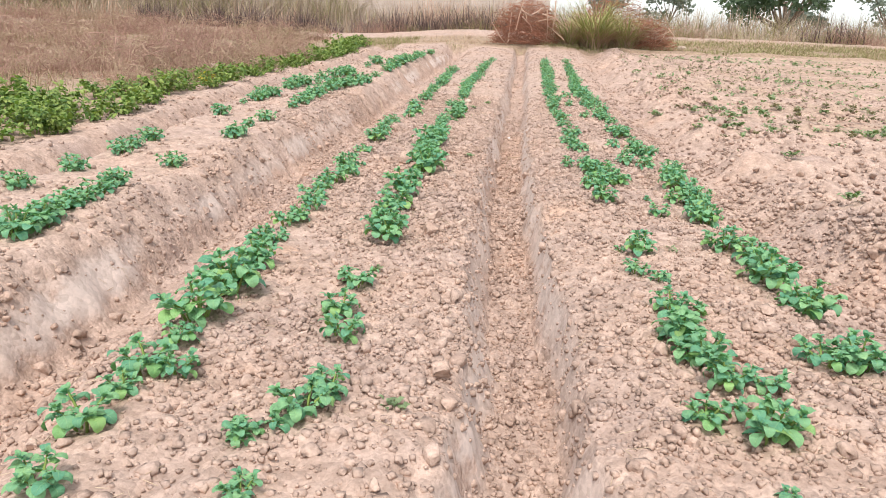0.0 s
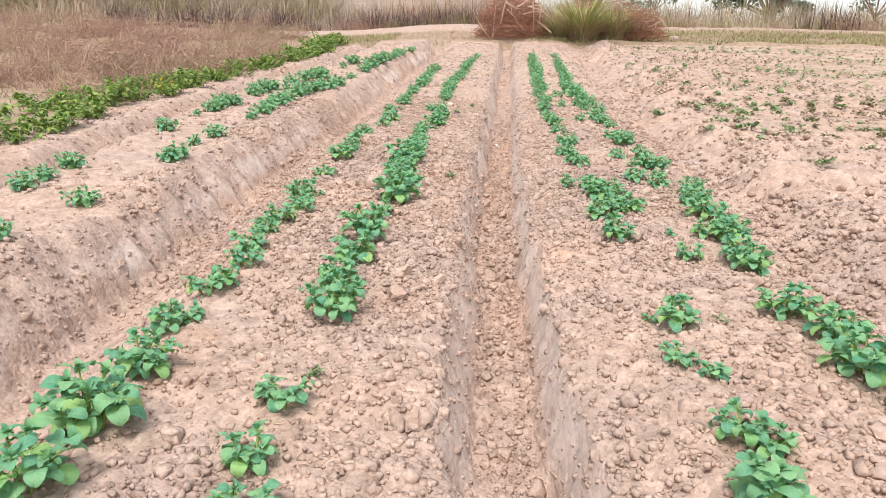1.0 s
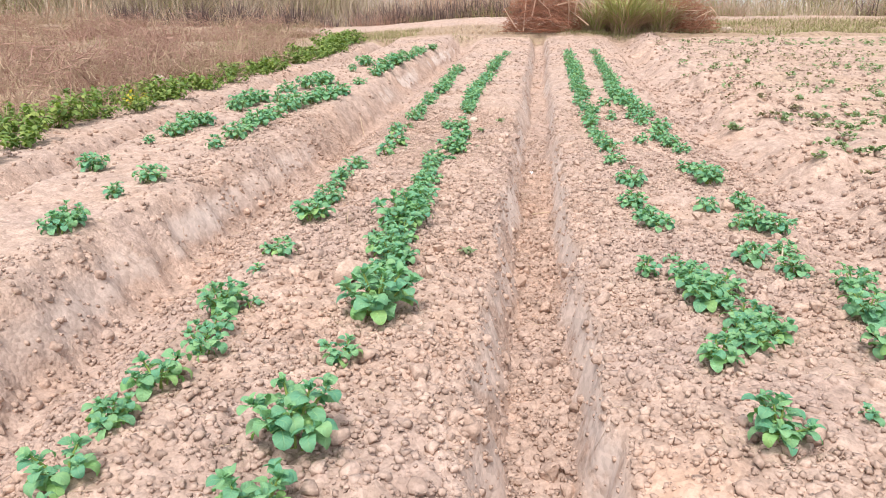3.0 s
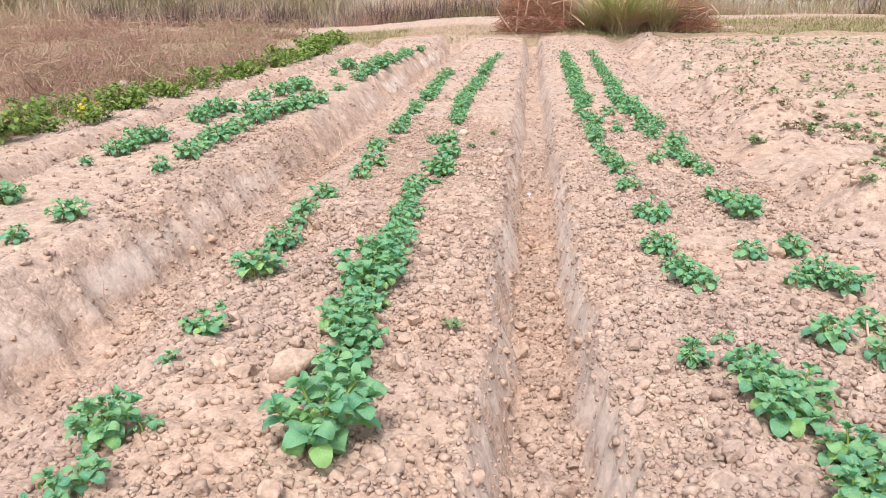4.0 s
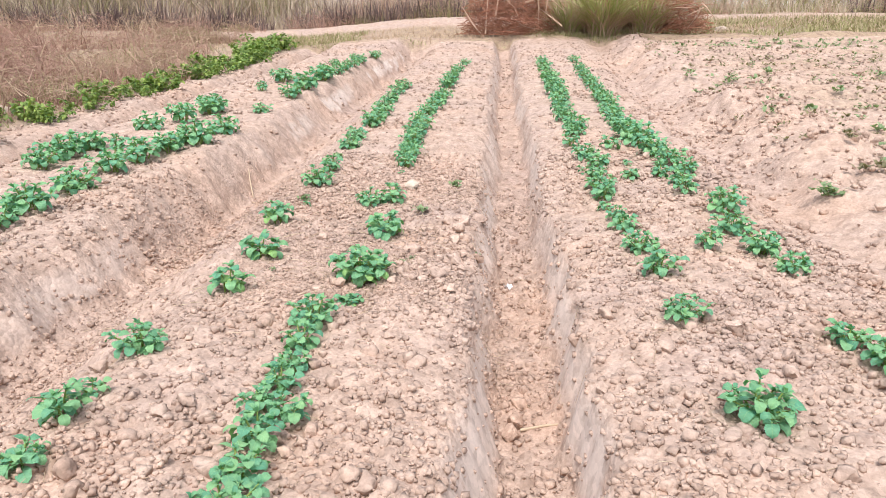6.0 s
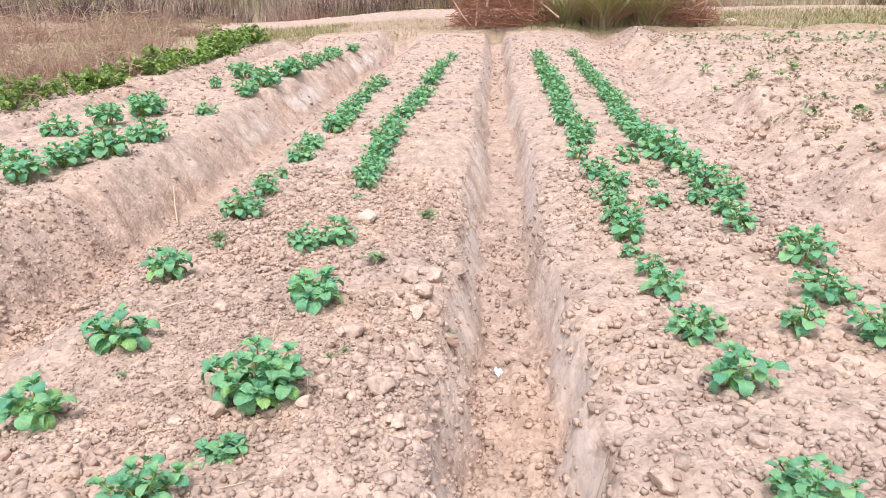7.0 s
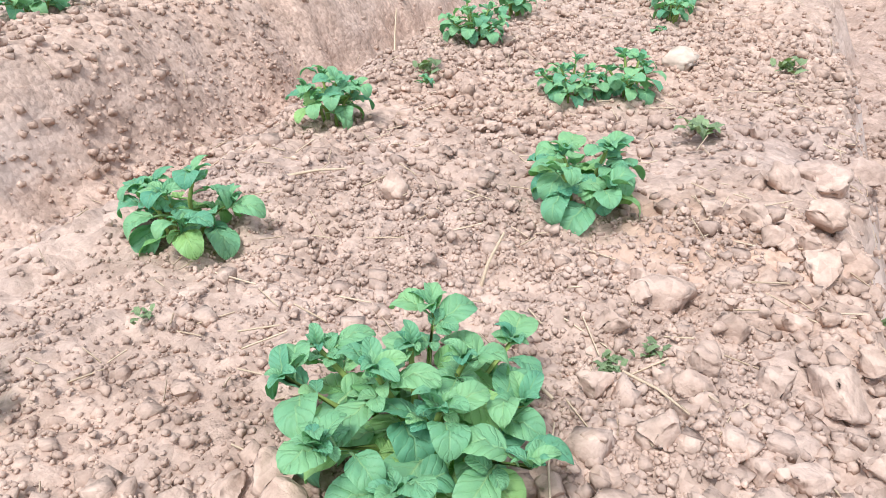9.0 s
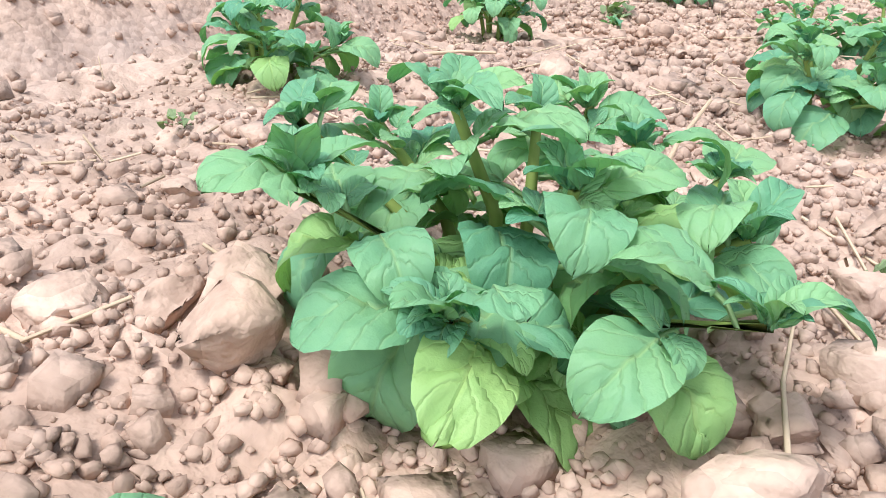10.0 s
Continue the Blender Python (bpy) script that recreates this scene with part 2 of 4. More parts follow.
def ribbons(rng, base, height, lean, width, segs=3, curl=0.5, azimuth=None):
    """Tapered blades rising from base points: height, lean and width are arrays."""
    n = len(base)
    az = rng.uniform(0, 2 * math.pi, n) if azimuth is None else azimuth
    face = az + math.pi / 2 + rng.normal(0, 0.5, n)
    t = np.linspace(0, 1, segs + 1)
    out_ = lean[:, None] * height[:, None] * (t[None] * (1 - curl) + curl * t[None] ** 2)
    up = height[:, None] * (t[None] - 0.42 * curl * np.clip(lean, 0, 1.6)[:, None] * t[None] ** 2)
    c = np.stack([base[:, None, 0] + np.cos(az)[:, None] * out_, base[:, None, 1] + np.sin(az)[:, None] * out_, base[:, None, 2] + up], -1)
    w = width[:, None] * (1 - 0.85 * t[None])
    side = np.stack([np.cos(face)[:, None] * w, np.sin(face)[:, None] * w, np.zeros((n, segs + 1))], -1)
    v = np.stack([c - side, c + side], 2).reshape(-1, 3)
    k = 2 * (segs + 1)
    one = np.array([(2 * i, 2 * i + 1, 2 * i + 3, 2 * i + 2) for i in range(segs)])
    f = (np.arange(n)[:, None, None] * k + one[None]).reshape(-1, 4)
    return v, f


# ---- the lie of the land ----
def cloddy(x, y, cell, seed, amount, crack=0.3):
    """Relief of packed angular lumps of about a cell's width: tilted tops with cracks between."""
    u, v = x / cell, y / cell
    ix, iy = np.floor(u).astype(np.int64), np.floor(v).astype(np.int64)
    f1, f2 = np.full(u.shape, 9.0), np.full(u.shape, 9.0)
    top = np.zeros(u.shape)
    for dx in (-1, 0, 1):
        for dy in (-1, 0, 1):
            cx, cy = ix + dx, iy + dy
            px, py = u - (cx + lattice(cx, cy, seed)), v - (cy + lattice(cx, cy, seed + 1))
            d = np.sqrt(px * px + py * py)
            r = lattice(cx, cy, seed + 2)
            h = np.clip((r - 0.25) / 0.75, 0, 1) ** 1.3 + (lattice(cx, cy, seed + 3) - 0.5) * px * 0.9 + (lattice(cx, cy, seed + 4) - 0.5) * py * 0.9
            first = d < f1
            f2 = np.where(first, f1, np.minimum(f2, d))
            top = np.where(first, h, top)
            f1 = np.where(first, d, f1)
    return amount * (top + 0.25) * step(0.0, crack, f2 - f1)


def line(y, ys, vs):
    return np.interp(y, ys, vs) + 0.05 * y


def edge_furrow(y):
    return line(y, (2, 4, 6.5, 9, 12, 15, 18, 21), (-2.8, -2.85, -2.98, -3.28, -3.42, -3.28, -2.95, -2.7))


def left_furrow(y):
    return line(y, (0, 3, 7, 10, 14, 17, 20), (-1.38, -1.42, -1.52, -1.46, -1.40, -1.25, -0.95))


def middle_furrow(y):
    return line(y, (0, 4, 7, 9, 11, 13, 17, 21), (0.29, 0.28, 0.34, 0.395, 0.46, 0.52, 0.65, 0.80))


def right_furrow(y):
    return line(y, (0, 3, 5, 10, 14, 17, 21), (1.72, 1.75, 1.83, 2.08, 2.22, 2.45, 2.6))


def step(a, b, x):
    t = np.clip((x - a) / (b - a), 0, 1)
    return t * t * (3 - 2 * t)


def trench(d, depth, floor_l, floor_r, wide_l, wide_r):
    t = np.where(d < 0, (d + wide_l) / (wide_l - floor_l), (wide_r - d) / (wide_r - floor_r))
    t = np.clip(t, 0, 1)
    return depth * (0.45 * t + 0.55 * t * t * (3 - 2 * t))


FIELD_END = 20.3


def wander(x, y):
    return 0.035 * fbm(x * 0.5, y * 2.2, 3) + 0.05 * vnoise(y * 0.7, 0 * y, 9)


def gouged(x, y):
    return 0.075 * fbm(x * 4, y * 6, 5, 2)


def notched(x, y):
    return 0.05 * fbm(x * 3, y * 5, 5) + 0.022 * vnoise(x * 2 + y * 4, y * 17, 7)


def land(x, y):
    """Height of the land and how much of a scraped bank each place is."""
    x, y = np.asarray(x, float), np.asarray(y, float)
    yc = np.clip(y, -5, 25)
    z = 0.0165 * (yc - 7.5) + 0.015 * np.clip(x, -6, 12)
    rise = 0.0020 + 0.0010 * step(-4, 1, x)
    z = z + rise * np.clip(yc - 8, 0, None) ** 2 + 0.018 * np.clip(y - 25, 0, 160)
    in_field = 1 - step(FIELD_END - 0.3, FIELD_END + 0.5, y)
    wob, gouge, notch = wander(x, y), gouged(x, y), notched(x, y)
    d3, d2, d1, d0 = x - edge_furrow(y), x - left_furrow(y), x - middle_furrow(y), x - right_furrow(y)
    cut = trench(d3 + wob, 0.20, 0.06, 0.08, 0.32, 0.30)
    cut = np.maximum(cut, trench(d2 + wob + gouge, 0.28, 0.03, 0.03, 0.36, 0.58))
    cut = np.maximum(cut, trench(d1 + wob + notch, 0.24, 0.10, 0.115, 0.225, 0.195) + trench(d1 + wob, 0.035, 0.18, 0.18, 0.42, 0.40))
    cut = np.maximum(cut, trench(d0 + 2.0 * wob + 1.8 * gouge, 0.17, 0.10, 0.12, 0.36, 0.55))
    ragged = d2 + wob + gouge + 0.030 * vnoise(y * 23, x * 3, 61) + 0.018 * vnoise(y * 55, x * 6, 63)
    foot = step(-0.125, -0.098, ragged) * (1 - step(-0.03, 0.10, d2 + wob)) * np.clip(0.55 + 1.6 * fbm(y * 0.8, x * 0.6, 67), 0, 1)
    cut = cut + 0.038 * foot
    edge1 = np.abs(d1 + wob + notch) + 0.016 * vnoise(y * 31, x * 4, 65) + 0.014 * vnoise(y * 9, x * 2, 69)
    cut = cut + 0.035 * (1 - step(0.098, 0.116, edge1)) * np.clip(0.6 + 1.5 * fbm(y * 0.9, np.sign(d1) * 3.0, 71), 0, 1)
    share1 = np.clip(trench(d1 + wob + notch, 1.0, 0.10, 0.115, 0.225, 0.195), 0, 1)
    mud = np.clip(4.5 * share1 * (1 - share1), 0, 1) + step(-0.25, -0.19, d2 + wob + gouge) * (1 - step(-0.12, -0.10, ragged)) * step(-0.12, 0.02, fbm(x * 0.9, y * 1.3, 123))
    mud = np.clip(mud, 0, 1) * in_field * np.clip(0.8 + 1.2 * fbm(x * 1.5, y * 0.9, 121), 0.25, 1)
    bed2 = 0.06 * (1 - step(-0.3, 0.1, d2)) * step(-0.1, 0.4, d3)
    crown = 0.014 * np.cos(np.clip((x - (left_furrow(y) + middle_furrow(y)) / 2) / 0.9, -1, 1) * 1.57)
    crown = crown + 0.02 * np.cos(np.clip((x - (right_furrow(y) + middle_furrow(y)) / 2) / 0.85, -1, 1) * 1.57)
    far_rows = 0.045 * np.sin(y * 2 * math.pi / 0.62 + 0.8 * vnoise(x * 0.4, y * 0.2, 31)) * step(0.35, 0.9, d0) * in_field
    lump = 0.24 * np.clip(fbm(x * 1.9, y * 1.6, 41), -0.3, 1) * step(0.05, 0.35, d0) * (1 - step(0.6, 1.3, d0))
    rough = 0.035 * fbm(x * 2.1, y * 1.7, 11) + 0.020 * fbm(x * 8, y * 8, 13) + 0.010 * fbm(x * 24, y * 24, 15, 1)
    rough = rough + 0.012 * np.abs(fbm(x * 13, y * 13, 19, 2))
    bank = 0.10 * np.exp(-((y - FIELD_END - 0.25) / 0.35) ** 2) * (0.6 + vnoise(x * 1.1, y * 0, 23))
    z = z - 0.035 * np.exp(-((x - 0.33) ** 2 + (y - 8.80) ** 2) / 0.07 ** 2) + 0.02 * np.exp(-((x - 0.38) ** 2 + (y - 8.98) ** 2) / 0.09 ** 2)
    z = z - cut * in_field + (bed2 + crown + lump) * in_field + far_rows + rough + bank
    return z, mud


def relief(x, y, mud, mesh=0.012):
    """Clods and crumbs of the worked soil, as fine as the mesh can carry; fewer on the scraped walls."""
    x, y = np.asarray(x, float), np.asarray(y, float)
    wx, wy = x + 0.02 * vnoise(x * 30, y * 30, 101), y + 0.02 * vnoise(x * 30, y * 30, 102)
    patch = np.clip(0.75 + 1.3 * fbm(x * 1.3, y * 1.3, 91), 0.25, 1.4)
    soft = (1 - 0.85 * mud) * (1 + 2.0 * step(0.15, 0.5, x - right_furrow(y)))
    d1, d2 = np.abs(x - middle_furrow(y)), x - left_furrow(y)
    soft = soft * (1 - 0.35 * step(-0.5, -0.3, d2) * (1 - step(-0.08, 0.02, d2))) * (1 - 0.7 * step(0.08, 0.11, d1) * (1 - step(0.2, 0.27, d1)))
    return soft * (cloddy(wx, wy, 0.070, 201, 0.013, 0.25) * patch * (1 - 0.45 * step(7.6, 8.4, y)) + cloddy(wx, wy, 0.034, 211, 0.011, 0.28) * (1 - step(0.022, 0.04, mesh)) + cloddy(wx, wy, 0.015, 221, 0.005, 0.35) * (1 - step(0.013, 0.022, mesh)))


def ground_z(x, y):
    z, mud = land(x, y)
    return z + relief(x, y, mud)


def spread(spans):
    """Coordinates with a given step over each span (start, end, step)."""
    out_ = []
    for a, b, s in spans:
        out_.append(np.arange(a, b - 1e-6, s))
    return np.concatenate(out_ + [np.array([spans[-1][1]])])


gx = np.concatenate([-np.geomspace(600, 14, 16), spread([(-13, -6, 0.35), (-6, -3.2, 0.10), (-3.2, -1.7, 0.03), (-1.7, -0.75, 0.019), (-0.75, 0.30, 0.014), (0.30, 0.95, 0.011), (0.95, 1.9, 0.022), (1.9, 4.5, 0.045), (4.5, 9, 0.12), (9, 22, 0.5)]), np.geomspace(24, 600, 16)])
gy = np.concatenate([-np.geomspace(300, 2, 10), spread([(-1, 0.9, 0.12), (0.9, 1.3, 0.03), (1.3, 7.9, 0.022), (7.9, 9.3, 0.013), (9.5, 12, 0.023), (12, 13, 0.032), (13, 21.5, 0.05), (21.5, 32, 0.25)]), np.geomspace(33, 900, 24)])
X, Y = np.meshgrid(gx, gy)
Z, MUD = land(X, Y)
worked = (X > -3.9) & (X < 7) & (Y > 0.8) & (Y < FIELD_END)
PITCH = np.maximum(np.gradient(gx)[None, :], np.gradient(gy)[:, None])
Z[worked] += relief(X[worked], Y[worked], MUD[worked], PITCH[worked])
nx, ny = len(gx), len(gy)
idx = np.arange(nx * ny).reshape(ny, nx)
quads = np.stack([idx[:-1, :-1], idx[:-1, 1:], idx[1:, 1:], idx[1:, :-1]], -1).reshape(-1, 4)
ground_mesh = mesh_of("ground", np.stack([X, Y, Z], -1).reshape(-1, 3), quads, SOIL)
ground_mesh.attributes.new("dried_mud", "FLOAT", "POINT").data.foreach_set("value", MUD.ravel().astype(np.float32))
FRESH = ((0.31, 8.95, 0.13), (0.41, 8.95, 0.10), (0.77, 4.26, 0.12), (-0.39, 6.74, 0.10), (-0.60, 3.3, 0.08), (0.2, 5.1, 0.09))
fresh = sum(np.exp(-((X - a) ** 2 + (Y - b) ** 2) / r ** 2) for a, b, r in FRESH)
ground_mesh.attributes.new("fresh_soil", "FLOAT", "POINT").data.foreach_set("value", np.clip(fresh * (1 + 1.2 * fbm(X * 14, Y * 14, 131)), 0, 1).ravel().astype(np.float32))
road_mid = 24.6
turf = np.where(Y > FIELD_END, 1.0, step(0.5, 1.2, edge_furrow(Y) - X)) * (1 - (1 - step(0.9, 1.5, np.abs(Y - road_mid))) * (1 - step(2, 4, X)) * step(-6, -4, X))
turf = turf * (1 - (1 - step(0.6, 1.3, np.abs(Y - 25.2))) * step(4, 6, X))
turf = np.maximum(turf, 0.62 * step(0.6, 2.2, X - right_furrow(Y)) * step(5.5, 9, Y) * np.clip(0.6 + 0.9 * fbm(X * 0.5, Y * 1.6, 53), 0, 1))
ground_mesh.attributes.new("dry_turf", "FLOAT", "POINT").data.foreach_set("value", (turf * np.clip(1 + fbm(X * 0.6, Y * 0.6, 51), 0, 1)).ravel().astype(np.float32))
ground = tagged(new("ground", ground_mesh), "pinkish-brown ploughed soil raised in beds with deep furrows between", "ground", kind="structure")


def place(x, y, turn=0.0, size=1.0, sink=0.0, tilt=0.0):
    return pose(x, y, float(ground_z(x, y)) - sink, tilt, 0, turn) @ Matrix.Scale(size, 4)


# ---- leaves ----
def blade(rng, across=4, along=6, width=0.78, stalk=0.34, droop=0.5, fold=0.25, pucker=0.0, point=0.0):
    """One leaf of unit blade length with its stalk, growing along +y from the origin; z is its upper side."""
    vs, uv = [], []
    rise = rng.uniform(0.25, 0.5)
    for j in range(along + 1):
        t = 0.5 - 0.5 * math.cos(math.pi * j / along)
        w = width * 0.5 * max(0.0, 1 - abs(2 * t - 1) ** 2.3) ** 0.46 * (1 + (0.22 - 0.4 * point) * (0.5 - t) - point * t)
        w = max(w, 0.012)
        ang = -droop * t * t
        y = stalk + t * math.cos(ang)
        z0 = stalk * rise + 0.10 * math.sin(math.pi * t * 0.8) + math.sin(ang) * t * 0.7
        for i in range(across + 1):
            s = 2 * i / across - 1
            z = z0 + fold * abs(s) * w * 1.1 - (0.35 * fold + 0.12) * s * s * w
            z += pucker * 0.05 * math.sin(16 * t - 7 * abs(s) ** 0.8) * (1 - s * s) + rng.normal(0, 0.012)
            vs.append((s * w, y, z))
            uv.append((s, t))
    fs = []
    n = across + 1
    for j in range(along):
        for i in range(across):
            a = j * n + i
            fs.append((a, a + 1, a + n + 1, a + n))
    if stalk < 0.15:
        return np.array(vs), np.array(fs), np.array(uv)
    o = len(vs)
    r = 0.035
    for y, z in ((0, 0), (stalk * 0.55, stalk * rise * 0.8), (stalk + 0.06, stalk * rise + 0.015)):
        for dx, dz in ((-r, 0.0), (r, 0.0), (0.0, -r * 1.5)):
            vs.append((dx, y, z + dz))
            uv.append((0.0, 0.02))
    for j in range(2):
        for i in range(3):
            a, b = o + 3 * j + i, o + 3 * j + (i + 1) % 3
            fs.append((a, b, b + 3, a + 3))
    return np.array(vs), np.array(fs), np.array(uv)


def compound(rng, terminal, side, pairs):
    """A potato leaf: a broad end leaflet with pairs of small ones along its stalk."""
    pieces = [terminal]
    for p in range(pairs):
        for hand in (-1, 1):
            m = Matrix.Translation((0, 0.10 + 0.17 * p, 0.05 + 0.05 * p)) @ Euler((radians(rng.uniform(5, 35)), radians(rng.uniform(-20, 20)), hand * radians(rng.uniform(50, 80)))).to_matrix().to_4x4() @ Matrix.Scale(rng.uniform(0.34, 0.52), 4)
            pieces.append(moved(side, m))
    return join(pieces)


def rosette(rng, young, count):
    """The crumpled young leaves at a shoot's tip."""
    pieces = []
    for k in range(count):
        m = Euler((radians(rng.uniform(30, 72)), radians(rng.uniform(-20, 20)), k * 2.4 + rng.uniform(-0.3, 0.3))).to_matrix().to_4x4() @ Matrix.Scale(rng.uniform(0.65, 1.1) * (1 - 0.07 * k), 4)
        pieces.append(moved(young[k % len(young)], m))
    return join(pieces)


def moved(b, m):
    a = np.array(m)
    return b[0] @ a[:3, :3].T + a[:3, 3], b[1], b[2]


lr = np.random.default_rng(5)
SIDE_BLADE = blade(lr, 2, 4, 0.7, 0.12, 0.5, 0.4)
FINE_SIDE = blade(lr, 6, 8, 0.7, 0.12, 0.5, 0.4, 0.6)
YOUNG_BLADES = [blade(lr, 4, 5, 0.52, 0.12, 0.5, 0.9), blade(lr, 4, 5, 0.6, 0.12, 0.2, 0.7)]
FINE_YOUNG = [blade(lr, 6, 9, 0.5, 0.12, 0.6, 0.9, 1.2), blade(lr, 6, 9, 0.6, 0.12, 0.3, 0.7, 1.2)]
LEAN_YOUNG = [blade(lr, 2, 3, 0.55, 0.1, 0.4, 0.8)]
MID_LEAVES = [compound(lr, blade(lr, 4, 6, lr.uniform(0.7, 0.92), 0.36, lr.uniform(0.4, 1.0), lr.uniform(0.1, 0.5), 0.6), SIDE_BLADE, 1 + k % 2) for k in range(8)]
FINE_LEAVES = [compound(lr, blade(lr, 12, 16, lr.uniform(0.70, 0.92), 0.34, lr.uniform(0.35, 1.0), lr.uniform(0.0, 0.4), 1.1), FINE_SIDE, k % 3) for k in range(10)]
LEAN_LEAVES = [compound(lr, blade(lr, 2, 4, lr.uniform(0.72, 0.95), 0.36, lr.uniform(0.4, 1.0), lr.uniform(0.1, 0.45)), LEAN_YOUNG[0], k % 2) for k in range(6)]
MID_TIPS, FINE_TIPS, LEAN_TIPS = [[rosette(lr, y, n) for k in range(3)] for y, n in ((YOUNG_BLADES, 6), (FINE_YOUNG, 7), (LEAN_YOUNG, 4))]
SPROUT_BLADES = [blade(lr, 2, 3, lr.uniform(0.45, 0.65), 0.1, lr.uniform(0.2, 0.7), 0.3, 0, 0.2) for k in range(4)]
WEED_BLADES = [blade(lr, 2, 4, lr.uniform(0.42, 0.6), 0.14, lr.uniform(0.3, 0.9), 0.3, 0, 0.25) for k in range(4)]
LEAF_MESHES = {}
for b in MID_LEAVES + FINE_LEAVES:
    LEAF_MESHES[id(b), False] = mesh_of("leaf", b[0], b[1], LEAF, True, b[2])
    LEAF_MESHES[id(b), True] = mesh_of("leaf", b[0], b[1], OLD_LEAF, True, b[2])
for b in MID_TIPS + FINE_TIPS:
    LEAF_MESHES[id(b), False] = mesh_of("shoot_tip", b[0], b[1], LEAF, True, b[2])


def potato_spec(rng, shoots, nodes, reach, tall, leaf, blades, tips):
    """Leaves (blade, matrix, is old) and shoot lines of one bushy plant, about its base."""
    out_, lines = [], []
    for s in range(shoots):
        middle = shoots > 4 and s % 3 == 0
        az = 2 * math.pi * (s + rng.uniform(-0.3, 0.3)) / shoots
        lean = rng.uniform(0.1, 0.35) if middle else rng.uniform(0.6, 1.0)
        h = tall * (rng.uniform(0.9, 1.1) if middle else rng.uniform(0.6, 0.9))
        way = Vector((math.cos(az), math.sin(az), 0))
        foot = way * reach * rng.uniform(0.1, 0.3)
        top = foot + way * lean * reach + Vector((0, 0, h))
        bend = foot.lerp(top, 0.5) - way * reach * 0.08 + Vector((0, 0, h * 0.1))
        lines.append((foot - Vector((0, 0, 0.02)), bend, top))
        for k in range(nodes):
            t = 0.3 + 0.66 * (k + 0.5) / nodes
            p = foot.lerp(top, t) + Vector((0, 0, h * 0.08 * math.sin(math.pi * t)))
            turn = ((k * 2.4 + s + math.pi) % (2 * math.pi) - math.pi) * 0.8
            size = leaf * (1.22 - 0.55 * t) * rng.uniform(0.85, 1.15)
            pitch = -26 + 60 * t * t + rng.uniform(-13, 13)
            pitch = max(pitch, -math.degrees(math.asin(min(0.85, (p.z + 0.1 * leaf) / (1.3 * size)))))
            m = Matrix.Translation(p) @ Euler((radians(pitch), radians(rng.uniform(-22, 22)), az + turn - math.pi / 2)).to_matrix().to_4x4() @ Matrix.Scale(size, 4)
            out_.append((blades[rng.integers(len(blades))], m, bool(t < 0.62 and rng.random() < 0.4)))
        m = Matrix.Translation(top - Vector((0, 0, 0.003))) @ Euler((radians(rng.uniform(-15, 15)), radians(rng.uniform(-15, 15)), rng.uniform(0, 6.28))).to_matrix().to_4x4() @ Matrix.Scale(leaf * rng.uniform(0.5, 0.68), 4)
        out_.append((tips[rng.integers(len(tips))], m, None))
    return out_, lines


def plant_of(spec, name, label, category, single, leaf_mat=LEAF, m=None, group="", stem_r=0.0035):
    leaves, lines = spec
    ob = thing(name, label, category, m, group)
    for ln in lines:
        v, f = tube(ln, stem_r, stem_r * 0.6, 5)
        part("stem", mesh_of("stem", v, f, STEM), ob)
    if single:
        for b, mm, old in leaves:
            part("shoot_tip" if old is None else "leaf", LEAF_MESHES[id(b), bool(old)], ob, "", mm)
    else:
        v, f, u = join([moved(l[0], l[1]) for l in leaves])
        tagged(part("foliage", mesh_of("foliage", v, f, leaf_mat, True, u), ob), kind="stuff")
    return ob


def breadth(spec):
    """How wide a plant's foliage spreads, leaving out its outermost tips."""
    v = np.concatenate([moved(l[0], l[1])[0] for l in spec[0]])[:, :2]
    return float(2 * np.percentile(np.linalg.norm(v, axis=1), 96))


# rows of plants: distance along the bed, offset from the bed's line, breadth
BED_LEFT_ROW = [(1.48, -0.81, 0.126), (1.77, -0.87, 0.141), (1.92, -0.84, 0.096), (2.02, -0.73, 0.1), (2.07, -0.84, 0.145), (2.25, -0.82, 0.101), (2.42, -0.83, 0.205), (2.72, -0.83, 0.218), (3.02, -0.82, 0.156), (3.4, -0.91, 0.118), (3.45, -0.87, 0.108), (3.67, -0.88, 0.128), (3.78, -0.84, 0.111), (3.98, -0.82, 0.13), (4.21, -0.87, 0.134), (4.43, -0.87, 0.114), (4.63, -0.84, 0.144), (4.84, -0.8, 0.117), (5.02, -0.84, 0.122), (5.24, -0.89, 0.152), (5.26, -0.79, 0.072), (5.66, -0.9, 0.076), (5.89, -0.88, 0.114), (6.11, -0.91, 0.043), (6.4, -0.86, 0.173), (6.8, -0.88, 0.167)]
BED_LEFT_ROW += [(7.14, -0.91, 0.122), (7.35, -0.93, 0.124), (7.49, -0.92, 0.1), (7.79, -0.91, 0.167), (9.62, -0.78, 0.061), (10.0, -0.79, 0.185), (10.32, -0.77, 0.14), (10.78, -0.8, 0.072), (11.24, -0.79, 0.177), (11.76, -0.83, 0.144), (12.23, -0.76, 0.203), (12.44, -0.74, 0.203), (12.77, -0.74, 0.203), (13.11, -0.74, 0.203), (13.64, -0.73, 0.18), (14.27, -0.73, 0.203), (14.66, -0.69, 0.203)]
BED_LEFT_ROW += [(11.53, -0.78, 0.16)]
